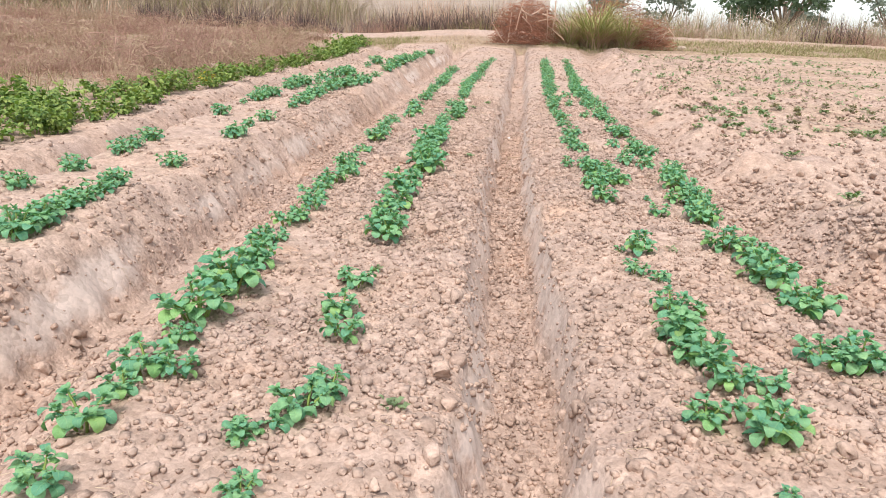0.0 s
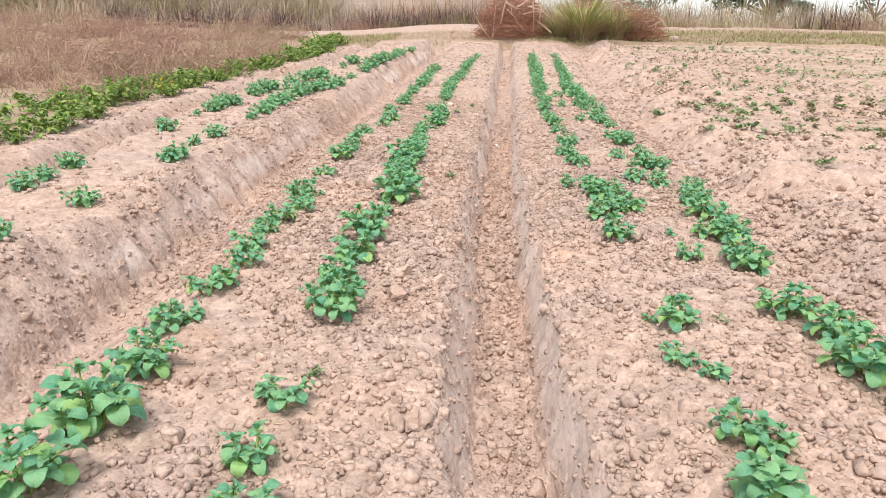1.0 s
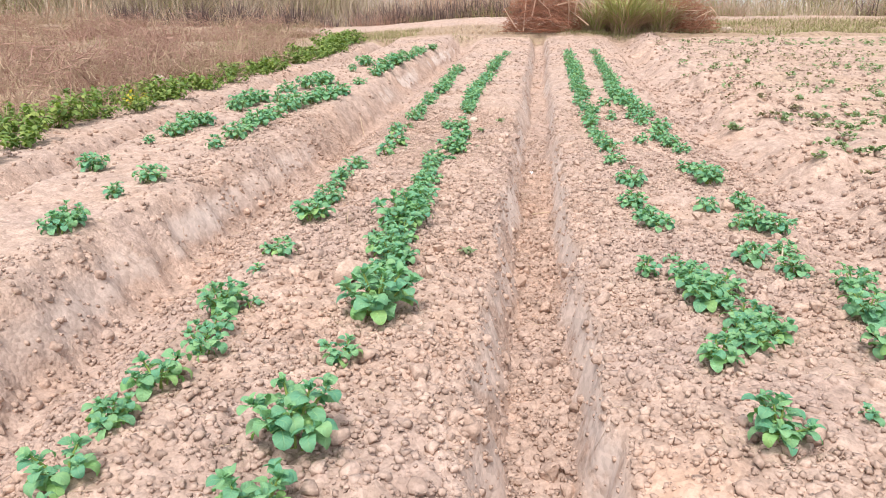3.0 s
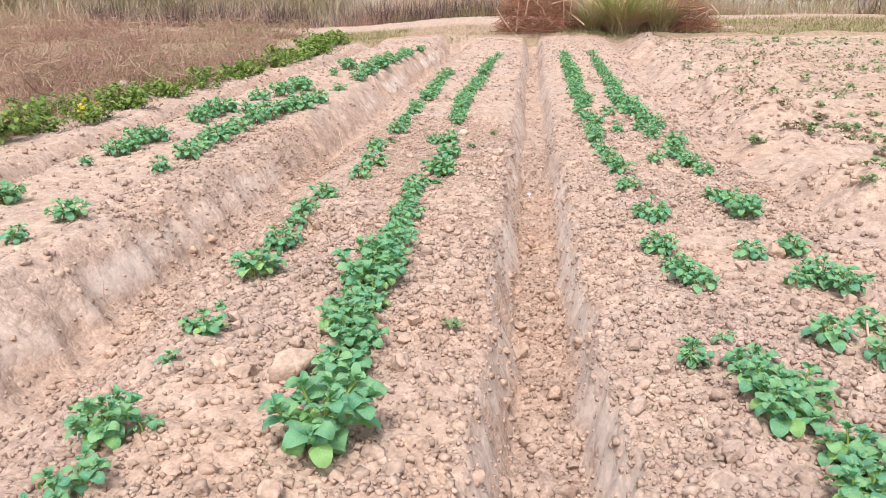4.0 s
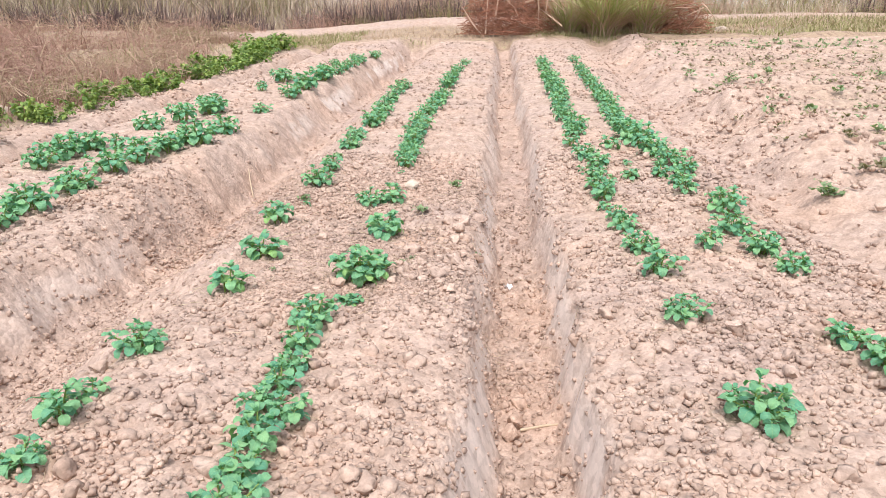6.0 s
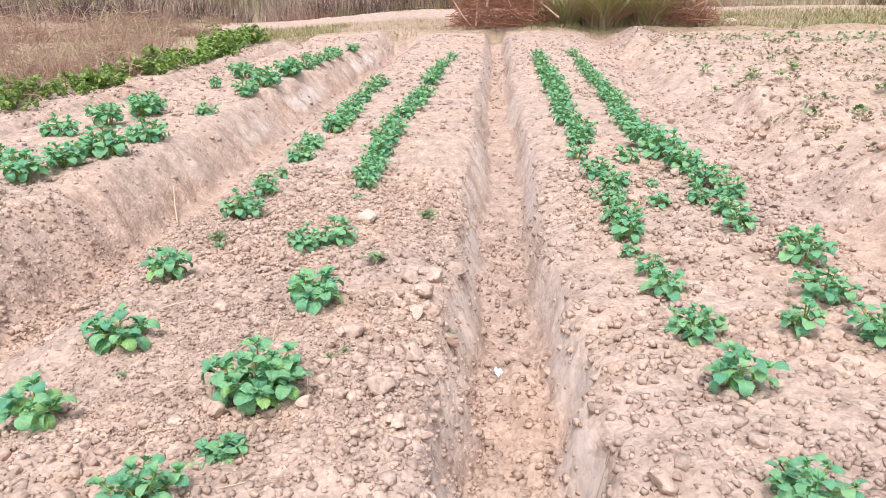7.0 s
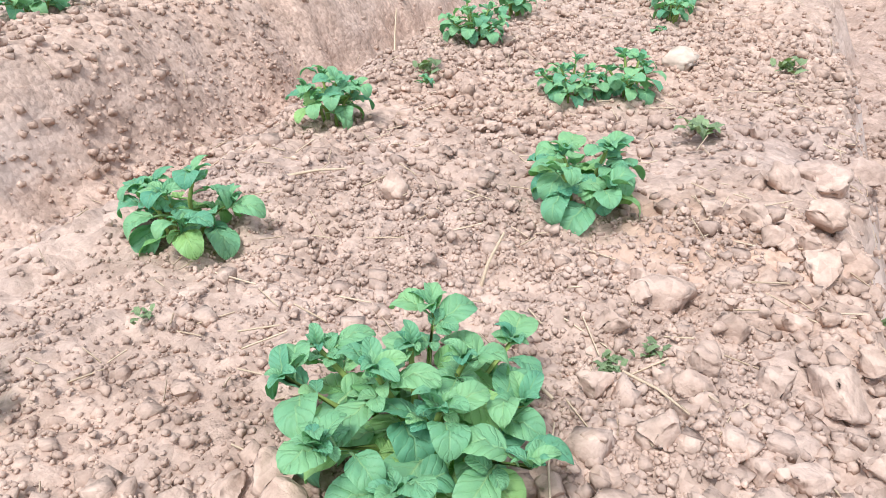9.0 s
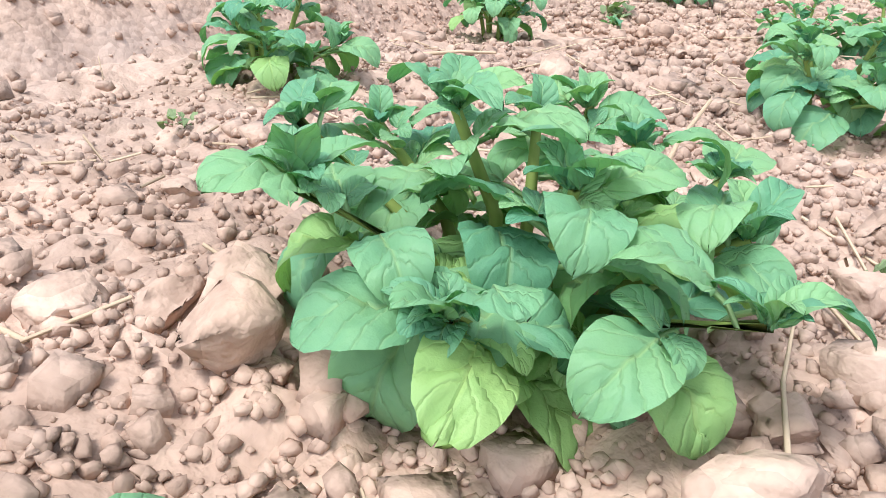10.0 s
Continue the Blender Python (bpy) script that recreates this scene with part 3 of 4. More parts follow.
BED_RIGHT_ROW = [(1.48, -0.36, 0.088), (1.72, -0.44, 0.086), (1.76, -0.37, 0.066), (1.83, -0.31, 0.144), (1.95, -0.27, 0.12), (2.35, -0.32, 0.124), (2.58, -0.36, 0.125), (2.85, -0.36, 0.125), (3.45, -0.33, 0.173), (3.65, -0.35, 0.134), (3.77, -0.37, 0.149), (4.05, -0.36, 0.187), (4.37, -0.36, 0.192), (4.82, -0.35, 0.102), (5.25, -0.32, 0.239), (5.45, -0.3, 0.122), (5.63, -0.34, 0.141), (5.8, -0.34, 0.16), (5.93, -0.38, 0.168), (6.06, -0.42, 0.118), (6.1, -0.34, 0.103), (6.31, -0.31, 0.131), (6.37, -0.39, 0.229), (6.53, -0.36, 0.172), (6.8, -0.35, 0.167), (7.09, -0.38, 0.128)]
BED_RIGHT_ROW += [(7.37, -0.33, 0.115), (7.4, -0.42, 0.097), (7.65, -0.39, 0.096), (7.97, -0.39, 0.165), (9.59, -0.41, 0.15), (9.66, -0.29, 0.144), (10.55, -0.29, 0.121), (11.04, -0.31, 0.152), (11.31, -0.31, 0.179), (11.93, -0.29, 0.203), (12.26, -0.31, 0.203), (12.72, -0.27, 0.191), (13.16, -0.24, 0.191), (13.54, -0.21, 0.203), (13.95, -0.18, 0.203), (14.84, -0.15, 0.203), (15.11, -0.13, 0.203), (15.51, -0.09, 0.18), (16.21, -0.06, 0.18), (16.83, 0.04, 0.158)]
BED_RIGHT_ROW += [(10.7, -0.31, 0.16), (10.86, -0.29, 0.17), (11.53, -0.31, 0.19)]
BED_RIGHT_ROW += [(5.54, -0.33, 0.14), (6.2, -0.37, 0.14), (6.66, -0.36, 0.14), (6.95, -0.365, 0.15), (7.23, -0.375, 0.13), (7.52, -0.39, 0.11), (7.8, -0.39, 0.12), (10.3, -0.3, 0.07)]
NEXT_LEFT_ROW = [(1.56, 0.89, 0.052), (1.81, 0.94, 0.142), (1.9, 0.79, 0.109), (1.94, 0.88, 0.071), (2.06, 1.0, 0.109), (2.08, 0.89, 0.11), (2.26, 0.87, 0.156), (2.43, 0.83, 0.147), (2.64, 0.93, 0.106), (2.69, 0.87, 0.118), (3.02, 0.89, 0.084), (3.12, 0.81, 0.098), (3.39, 0.87, 0.127), (3.45, 0.79, 0.053), (4.15, 1.13, 0.1), (4.41, 0.84, 0.132), (4.56, 1.13, 0.064), (4.85, 0.81, 0.114), (4.98, 0.93, 0.15), (5.07, 1.04, 0.129), (5.18, 0.99, 0.121), (5.35, 0.91, 0.164), (5.48, 0.87, 0.121), (5.48, 0.99, 0.121), (5.65, 0.9, 0.14), (5.7, 0.74, 0.105)]
NEXT_LEFT_ROW += [(5.81, 0.87, 0.079), (6.29, 0.91, 0.122), (6.38, 0.88, 0.146), (6.52, 0.87, 0.123), (6.74, 0.84, 0.155), (7.32, 0.92, 0.189), (7.95, 0.89, 0.153), (8.4, 0.92, 0.148), (8.7, 0.9, 0.16), (9.05, 0.9, 0.142), (9.24, 0.9, 0.102), (9.46, 0.88, 0.084), (9.61, 0.9, 0.147), (9.86, 0.91, 0.182), (10.19, 0.93, 0.167), (10.42, 1.0, 0.153), (10.63, 0.94, 0.189), (11.11, 0.91, 0.137), (11.87, 1.03, 0.216), (12.35, 1.0, 0.203), (12.76, 1.02, 0.203), (13.22, 1.06, 0.203), (13.51, 1.08, 0.225), (13.93, 1.1, 0.248), (14.48, 1.12, 0.248), (14.9, 1.12, 0.248)]
NEXT_LEFT_ROW += [(15.57, 1.15, 0.225), (16.29, 1.18, 0.225), (17.02, 1.21, 0.203)]
NEXT_LEFT_ROW += [(11.65, 1.0, 0.18)]
NEXT_RIGHT_ROW = [(2.26, 1.26, 0.145), (2.27, 1.38, 0.156), (2.78, 1.41, 0.188), (3.05, 1.36, 0.193), (3.28, 1.38, 0.155), (3.49, 1.3, 0.164), (3.99, 1.35, 0.136), (4.14, 1.33, 0.163), (4.47, 1.41, 0.165), (4.54, 1.32, 0.127), (4.72, 1.47, 0.158), (4.91, 1.41, 0.191), (5.24, 1.44, 0.184), (5.47, 1.49, 0.168), (5.7, 1.34, 0.132), (5.83, 1.21, 0.149), (5.96, 1.4, 0.125), (6.3, 1.48, 0.152), (6.35, 1.32, 0.116), (6.42, 1.43, 0.179), (6.71, 1.24, 0.132), (6.73, 1.42, 0.133), (7.39, 1.43, 0.194), (7.6, 1.42, 0.168), (7.76, 1.37, 0.122), (8.44, 1.48, 0.15)]
NEXT_RIGHT_ROW += [(8.65, 1.43, 0.172), (8.69, 1.21, 0.116), (8.98, 1.41, 0.187), (9.3, 1.48, 0.201), (9.67, 1.37, 0.129), (9.92, 1.41, 0.13), (10.13, 1.15, 0.117), (10.13, 1.34, 0.128), (10.21, 1.52, 0.166), (10.41, 1.19, 0.076), (10.43, 1.47, 0.203), (10.76, 1.44, 0.222), (11.0, 1.19, 0.148), (11.14, 1.44, 0.274), (11.45, 1.41, 0.262), (12.04, 1.43, 0.203), (12.27, 1.43, 0.203), (12.85, 1.5, 0.203), (13.16, 1.54, 0.203), (13.48, 1.54, 0.203), (13.71, 1.54, 0.203), (14.27, 1.58, 0.203), (14.72, 1.6, 0.203), (15.14, 1.61, 0.203), (15.59, 1.62, 0.203), (16.37, 1.68, 0.18)]
NEXT_RIGHT_ROW += [(17.04, 1.69, 0.18)]
NEXT_RIGHT_ROW += [(11.77, 1.4, 0.18)]
FAR_BED_ROW = [(3.16, -1.93, 0.226), (3.32, -1.93, 0.196), (3.42, -1.93, 0.166), (3.59, -1.94, 0.166), (3.73, -1.95, 0.177), (3.91, -1.95, 0.166), (4.08, -1.96, 0.166), (4.83, -1.96, 0.177), (6.04, -1.99, 0.177), (6.13, -1.98, 0.177), (6.73, -2.08, 0.117), (7.08, -2.04, 0.185), (8.22, -2.08, 0.136), (8.74, -2.12, 0.218), (9.08, -2.15, 0.194), (9.26, -2.11, 0.241), (9.76, -2.15, 0.263), (10.19, -2.13, 0.259), (10.67, -2.15, 0.278), (10.91, -2.05, 0.236), (11.21, -1.97, 0.3), (11.69, -1.91, 0.262), (12.81, -1.91, 0.175), (13.79, -1.85, 0.254), (14.48, -1.85, 0.335), (14.77, -1.86, 0.213)]
FAR_BED_ROW += [(15.28, -1.78, 0.308), (15.46, -1.77, 0.224), (15.97, -1.75, 0.224), (16.21, -1.66, 0.224), (16.66, -1.61, 0.224), (17.19, -1.57, 0.202), (17.93, -1.45, 0.202)]
FAR_BED_EDGE_ROW = [(3.99, -2.46, 0.177), (4.51, -2.44, 0.185), (5.12, -2.45, 0.177), (5.4, -2.5, 0.158), (5.83, -2.56, 0.185), (7.46, -2.62, 0.196), (8.47, -2.72, 0.098), (8.85, -2.7, 0.204), (8.99, -2.67, 0.19), (9.28, -2.73, 0.241), (9.4, -2.66, 0.205), (10.5, -2.76, 0.246), (10.79, -2.74, 0.283), (11.0, -2.67, 0.238), (11.0, -2.47, 0.132), (11.96, -2.64, 0.252), (12.38, -2.5, 0.265), (12.8, -2.39, 0.278), (13.04, -2.46, 0.298), (14.36, -2.33, 0.138), (15.23, -2.3, 0.277), (15.42, -2.25, 0.134), (16.39, -2.02, 0.156), (16.89, -1.93, 0.156), (17.66, -1.75, 0.156)]

vr = np.random.default_rng(21)


def plant_set(count, single, label, *spec):
    out_ = []
    for k in range(count):
        sp = potato_spec(vr, spec[0] + k % 2, *spec[1:])
        ob = plant_of(sp, "potato_plant", label, "potato plant", single, group="potato plants on the beds")
        out_.append((ob, breadth(sp)))
    return out_


# three sizes of plant, with each leaf apart near the walk and joined foliage farther off
SMALL = plant_set(3, True, "small young potato plant with few leaves", 2, 3, 0.018, 0.040, 0.040, MID_LEAVES, MID_TIPS)
MIDDLE = plant_set(5, True, "leafy green potato plant in a planted row", 4, 6, 0.043, 0.070, 0.036, MID_LEAVES, MID_TIPS)
LARGE = plant_set(4, True, "large bushy green potato plant on a crumbly bed", 7, 6, 0.068, 0.080, 0.038, MID_LEAVES, MID_TIPS)
FAR_SMALL = plant_set(2, False, "small potato plant with few green leaves", 2, 3, 0.018, 0.040, 0.040, LEAN_LEAVES, LEAN_TIPS)
FAR_MIDDLE = plant_set(4, False, "low bushy potato plant with dark green foliage", 4, 6, 0.040, 0.068, 0.040, LEAN_LEAVES, LEAN_TIPS)
FAR_LARGE = plant_set(4, False, "dense potato plant with dark green foliage", 8, 6, 0.070, 0.082, 0.042, LEAN_LEAVES, LEAN_TIPS)


def plant_row(rows, near_to):
    for y, v, w in rows:
        sizes = (SMALL, MIDDLE, LARGE) if y < near_to else (FAR_SMALL, FAR_MIDDLE, FAR_LARGE)
        pool = sizes[0 if w < 0.085 else 1 if w < 0.15 else 2]
        ob, wide = pool[int(vr.integers(len(pool)))]
        copy_thing(ob, place(v + 0.05 * y, y, vr.uniform(0, 360), (1.22 if y < near_to else 1.08) * w / wide, 0.004))


for rows, near_to in ((BED_LEFT_ROW, 6.6), (BED_RIGHT_ROW, 6.6), (NEXT_LEFT_ROW, 5.6), (NEXT_RIGHT_ROW, 5.0), (FAR_BED_ROW, 0), (FAR_BED_EDGE_ROW, 0)):
    plant_row(rows, near_to)

# the plants that the walk ends at: place, shoots, leaves on each, spread, height, leaf
HERO = [("big potato plant with broad round veined leaves", 0.138, 8.415, 12, 6, 0.108, 0.112, 0.054, 40),
        ("potato plant with large leaves on yellow stalks", 0.185, 9.01, 6, 5, 0.070, 0.095, 0.062, 10),
        ("potato plant with drooping rounded leaves", -0.345, 8.72, 6, 5, 0.072, 0.085, 0.056, 80),
        ("potato plant with upright shoots and pale stalks", -0.39, 9.30, 6, 4, 0.062, 0.090, 0.056, 150),
        ("green potato plant on the shoulder of a bed", -0.38, 8.31, 5, 4, 0.055, 0.080, 0.054, 220),
        ("low potato plant with broad rounded leaves", 0.100, 8.168, 5, 5, 0.044, 0.026, 0.042, 300)]
hr = np.random.default_rng(77)
for label, x, y, shoots, leaves, reach, tall, leaf, turn in HERO:
    plant_of(potato_spec(hr, shoots, leaves, reach, tall, leaf, FINE_LEAVES, FINE_TIPS), "potato_plant", label, "potato plant", True, m=place(x, y, turn, 1, 0.004), group="potato plants on the beds", stem_r=0.0042)
for ob, wide in SMALL + MIDDLE + LARGE + FAR_SMALL + FAR_MIDDLE + FAR_LARGE:
    for o in (*ob.children_recursive, ob):
        bpy.data.objects.remove(o)

# ---- sprouts of the field beyond the right furrow ----
sr = np.random.default_rng(33)


def sprout_spec(rng, n=7):
    out_ = []
    for k in range(n):
        m = Matrix.Translation((rng.normal(0, 0.022), rng.normal(0, 0.022), abs(rng.normal(0, 0.015)))) @ Euler((radians(rng.uniform(15, 65)), 0, k * 2.4)).to_matrix().to_4x4() @ Matrix.Scale(rng.uniform(0.03, 0.055), 4)
        out_.append((SPROUT_BLADES[rng.integers(len(SPROUT_BLADES))], m))
    return out_, []


SPROUTS = [plant_of(sprout_spec(sr, 16 + 4 * (k % 3)), "seedling", "small dull-green seedling on dry rough soil" if k < 3 else "small withered brownish seedling on dry rough soil", "seedling", False, SPROUT if k < 3 else WITHERED, group="seedlings of the flat field", stem_r=0.002) for k in range(6)]
BESIDE = [(4.44, 2.34), (6.33, 2.71), (7.94, 2.32), (8.21, 2.5), (9.26, 3.08), (9.8, 2.27), (10.0, 2.8), (9.36, 3.13), (9.82, 2.27), (10.44, 2.97), (11.03, 3.64), (11.42, 4.35), (11.72, 3.58), (13.51, 5.42), (13.65, 4.14), (14.96, 5.86), (15.03, 3.46), (15.42, 4.06)]
green_bits, brown_bits = [], []
for x, y, k in ((-0.32, 9.69, 0.7), (0.553, 9.98, 0.8), (-0.27, 10.83, 0.8), (0.326, 8.64, 0.35), (0.288, 8.606, 0.35), (0.352, 9.41, 0.8), (0.27, 5.965, 0.7), (0.015, 1.876, 0.7), (-0.15, 3.0, 0.5), (1.2, 3.4, 0.6), (1.35, 5.2, 0.6), (0.62, 8.9, 0.5), (-0.25, 8.52, 0.3)):
    tagged(copy_thing(SPROUTS[int(sr.integers(3))], place(x, y, sr.uniform(0, 360), k)), "tiny green seedling sprouting on the bed")
for y, v in BESIDE:
    copy_thing(SPROUTS[int(sr.integers(3))], place(v + 0.05 * y, y, sr.uniform(0, 360), sr.uniform(1.2, 1.6)))
for k in range(28):
    y0 = 7.2 + 0.48 * k
    for x0 in np.arange(2.7, 18, 0.13):
        x = x0 + sr.normal(0, 0.06)
        y = y0 + sr.normal(0, 0.07)
        green = fbm(x * 0.8, y * 0.8, 61) > 0.20
        if y > 20 or x < float(right_furrow(np.array(y))) + 0.5 or sr.random() > (0.8 if green else 0.62 + 0.2 * float(step(9, 15, y))):
            continue
        spot = place(x, y, sr.uniform(0, 360), sr.uniform(0.95, 1.5) if green else sr.uniform(0.75, 1.3))
        if y < 11.5 and x < 6:
            copy_thing(SPROUTS[int(sr.integers(3)) + (0 if green or sr.random() < 0.25 else 3)], spot)
        else:
            (green_bits if green or sr.random() < 0.2 else brown_bits).extend(moved(b, spot @ mm) for b, mm in sprout_spec(sr, 10 if green else 7)[0])
v, f, u = join(green_bits)
tagged(new("far_seedlings", mesh_of("far_seedlings", v, f, SPROUT, True, u)), "clumps of small dull-green seedlings far across the field", "seedlings", kind="stuff")
v, f, u = join(brown_bits)
tagged(new("withered_seedlings", mesh_of("withered_seedlings", v, f, WITHERED, True, u)), "rows of small withered brownish seedlings across the field", "seedlings", kind="stuff")
for ob in SPROUTS:
    for o in (*ob.children_recursive, ob):
        bpy.data.objects.remove(o)

# ---- weeds along the field's edge ----
wr = np.random.default_rng(44)


def weed_spec(rng, n, wide, tall, leaf):
    out_, lines = [], []
    for k in range(9):
        a = rng.uniform(0, 2 * math.pi)
        r = wide * 0.5 * math.sqrt(rng.random())
        top = Vector((math.cos(a) * r, math.sin(a) * r, tall * rng.uniform(0.6, 1.0) * (1 - 0.4 * (2 * r / wide) ** 2)))
        lines.append((Vector((top.x * 0.3, top.y * 0.3, -0.02)), top * 0.55, top))
        for i in range(n // 9):
            t = rng.uniform(0.2, 1.0)
            p = Vector((top.x * (0.3 + 0.7 * t), top.y * (0.3 + 0.7 * t), top.z * t))
            m = Matrix.Translation(p) @ Euler((radians(rng.uniform(-35, 50)), radians(rng.uniform(-25, 25)), rng.uniform(0, 6.28))).to_matrix().to_4x4() @ Matrix.Scale(leaf * rng.uniform(0.6, 1.2), 4)
            out_.append((WEED_BLADES[rng.integers(len(WEED_BLADES))], m))
    return out_, lines


WEEDS = [plant_of(weed_spec(wr, 270, 0.85, 0.33, 0.084), "weed_bush", "leafy green weed bush at the edge of the field", "bush", False, WEED, group="weeds along the field edge", stem_r=0.005) for k in range(4)]


def weed_line(y):
    return line(y, (3, 5, 7, 10, 12, 15, 17, 20), (-3.5, -3.55, -3.5, -3.95, -3.95, -3.85, -3.5, -3.45))


for k in range(62):
    y = 4.2 + k * 0.27 + wr.normal(0, 0.12)
    x = float(weed_line(y)) - abs(wr.normal(0, 0.28)) - (0.5 if k % 3 == 0 and y < 12 else 0.0)
    if 8.1 < y < 8.7 or 13.1 < y < 13.5:
        continue
    copy_thing(WEEDS[k % 4], place(x, y, wr.uniform(0, 360), wr.uniform(0.5, 1.0) * (1.35 if y > 18.5 else 1.0), 0.02))
for k in range(16):
    y = wr.uniform(5.0, 7.9)
    copy_thing(WEEDS[k % 4], place(float(weed_line(y)) - wr.uniform(0.1, 1.5), y, wr.uniform(0, 360), wr.uniform(0.7, 1.1), 0.02))
for ob in WEEDS:
    for o in (*ob.children_recursive, ob):
        bpy.data.objects.remove(o)


YELLOW = leaf_material("yellow_leaf", (0.55, 0.42, 0.03), (0.70, 0.58, 0.08), (0.7, 0.6, 0.2))
plant_of(weed_spec(wr, 45, 0.22, 0.2, 0.08), "yellow_weed", "small yellow-leaved weed at the field edge", "weed", False, YELLOW, m=place(-3.62, 11.1, 0, 1, 0.0))

# ---- dry brush, reeds and stubble beyond the field ----
def tuft(rng, n, wide, tall, lean, width, material, name="growth", segs=3, curl=0.5, least=0.0):
    a, r = rng.uniform(0, 2 * math.pi, n), wide * 0.5 * np.sqrt(rng.random(n))
    base = np.stack([r * np.cos(a), r * np.sin(a), np.full(n, -0.02)], -1)
    az = a + rng.normal(0, 0.9, n)
    v, f = ribbons(rng, base, tall * rng.uniform(0.45, 1.0, n), least + np.abs(rng.normal(0, lean, n)), np.full(n, width) * rng.uniform(0.6, 1.3, n), segs, curl, az)
    return mesh_of(name, v, f, material, True)


def twigs(rng, n, wide, tall, length, r, material, name="twigs", level=0.35):
    """A tangle of thin crooked sticks inside a dome."""
    pieces = []
    for k in range(n):
        a, q = rng.uniform(0, 2 * math.pi), wide * 0.5 * math.sqrt(rng.random())
        h = tall * math.sqrt(max(0.0, 1 - (2 * q / wide) ** 2)) * rng.random()
        p = Vector((q * math.cos(a), q * math.sin(a), h))
        d = Vector((rng.normal(), rng.normal(), rng.normal() * level + 0.25)).normalized()
        l = length * rng.uniform(0.5, 1.2)
        bend = Vector(rng.normal(0, 0.12 * l, 3))
        pts = [p - d * l * 0.5, p + bend, p + d * l * 0.5 + bend * 0.4]
        pts = [Vector((c.x, c.y, max(c.z, 0.01))) for c in pts]
        pieces.append(tube(pts, r * rng.uniform(0.6, 1.3), r * 0.4, 3))
    v, f, _ = join(pieces)
    return mesh_of(name, v, f, material, False)


br = np.random.default_rng(55)
BRUSH = []
for k, (mat_a, mat_b, label) in enumerate(((RED_BRUSH, RED_BRUSH, "dry reddish-brown bush with thin bare stalks"), (RED_BRUSH, TAN_GRASS, "dry bush of russet twigs and straw-coloured stalks"), (TAN_GRASS, RED_BRUSH, "tussock of straw-coloured dry grass"), (OLIVE, RED_BRUSH, "dull olive and brown half-dry bush"))):
    ob = thing("dry_bush", label, "bush", group="dry bushes beside the field")
    tagged(part("dry_foliage", tuft(br, 150, 0.95, 0.36, 0.9, 0.0042, mat_a, "stalks", 2, 0.8), ob), kind="stuff")
    tagged(part("brushwood", twigs(br, 60, 1.05, 0.40, 0.32, 0.0045, mat_b, level=0.6), ob), kind="stuff")
    BRUSH.append(ob)
for k in range(310):
    y = 8.0 + 19.0 * br.random() ** 0.85
    x = float(weed_line(min(y, 20))) - 0.55 - br.random() ** 1.3 * (1.0 + 0.62 * y)
    if y > 20.2 and x > -4.2:
        continue
    if y < 10.5 and br.random() < 0.6:
        continue
    copy_thing(BRUSH[(0, 1, 0, 2, 1, 3)[k % 6]], place(x, y, br.uniform(0, 360), br.uniform(0.6, 1.5) * (1.4 if k % 5 == 0 else 1.0), 0.02))
for k in range(56):
    x, y = br.uniform(-3, 27), br.uniform(26.0, 27.3)
    copy_thing(BRUSH[(0, 2, 3, 1, 3)[k % 5]], place(x, y, br.uniform(0, 360), br.uniform(0.8, 1.7), 0.02))
for ob in BRUSH:
    for o in (*ob.children_recursive, ob):
        bpy.data.objects.remove(o)


def sward(rng, n, x0, x1, y0, y1, tall, lean, width, material, name, label, seed, cover=0.0, keep=None):
    x, y = rng.uniform(x0, x1, n), rng.uniform(y0, y1, n)
    ok = fbm(x * 0.55, y * 0.55, seed) > -cover
    if keep is not None:
        ok &= keep(x, y)
    x, y = x[ok], y[ok]
    m = len(x)
    v, f = ribbons(rng, np.stack([x, y, ground_z(x, y) - 0.01], -1), tall * rng.uniform(0.4, 1.1, m), np.abs(rng.normal(0, lean, m)), width * rng.uniform(0.6, 1.3, m), 2)
    return tagged(new(name, mesh_of(name, v, f, material)), label, "grass", kind="stuff")


sward(br, 21000, 2.5, 22, FIELD_END + 0.25, 24.0, 0.12, 1.1, 0.008, OLIVE, "verge_grass", "short olive-green grass on the verge by the track", 71, 0.35)
sward(br, 13000, -5, 22, FIELD_END + 0.1, 24.4, 0.12, 1.1, 0.006, TAN_GRASS, "dry_verge_grass", "short straw-coloured grass beside the dirt track", 72, 0.2, lambda x, y: (x > 3) | (y < 23.0))
sward(br, 9000, -3.5, 4, FIELD_END + 0.05, 23.0, 0.12, 0.8, 0.006, OLIVE, "edge_grass", "patchy olive grass at the end of the field", 73, 0.0)
sward(br, 9000, -26, -2.0, 9, 34, 0.20, 0.7, 0.006, TAN_GRASS, "left_dry_grass", "tall straw-coloured dry grass among the bushes", 74, -0.05, lambda x, y: (x < weed_line(np.minimum(y, 20)) - 0.7) & ((y < 23.4) | (y > 26.0)))
sward(br, 5000, -14, -3.0, 6, 22, 0.18, 0.6, 0.007, OLIVE, "left_olive_grass", "low olive grass behind the weeds", 75, -0.1, lambda x, y: x < weed_line(np.minimum(y, 20)) - 0.2)
sward(br, 15000, -40, 60, 26.2, 31, 0.45, 0.6, 0.009, THICKET, "dry_thicket", "pale dry thicket behind the dirt track", 76, 0.35)
sward(br, 6000, -40, 60, 26.0, 30, 0.30, 0.5, 0.009, OLIVE, "olive_thicket", "dull olive undergrowth behind the dirt track", 77, 0.1)


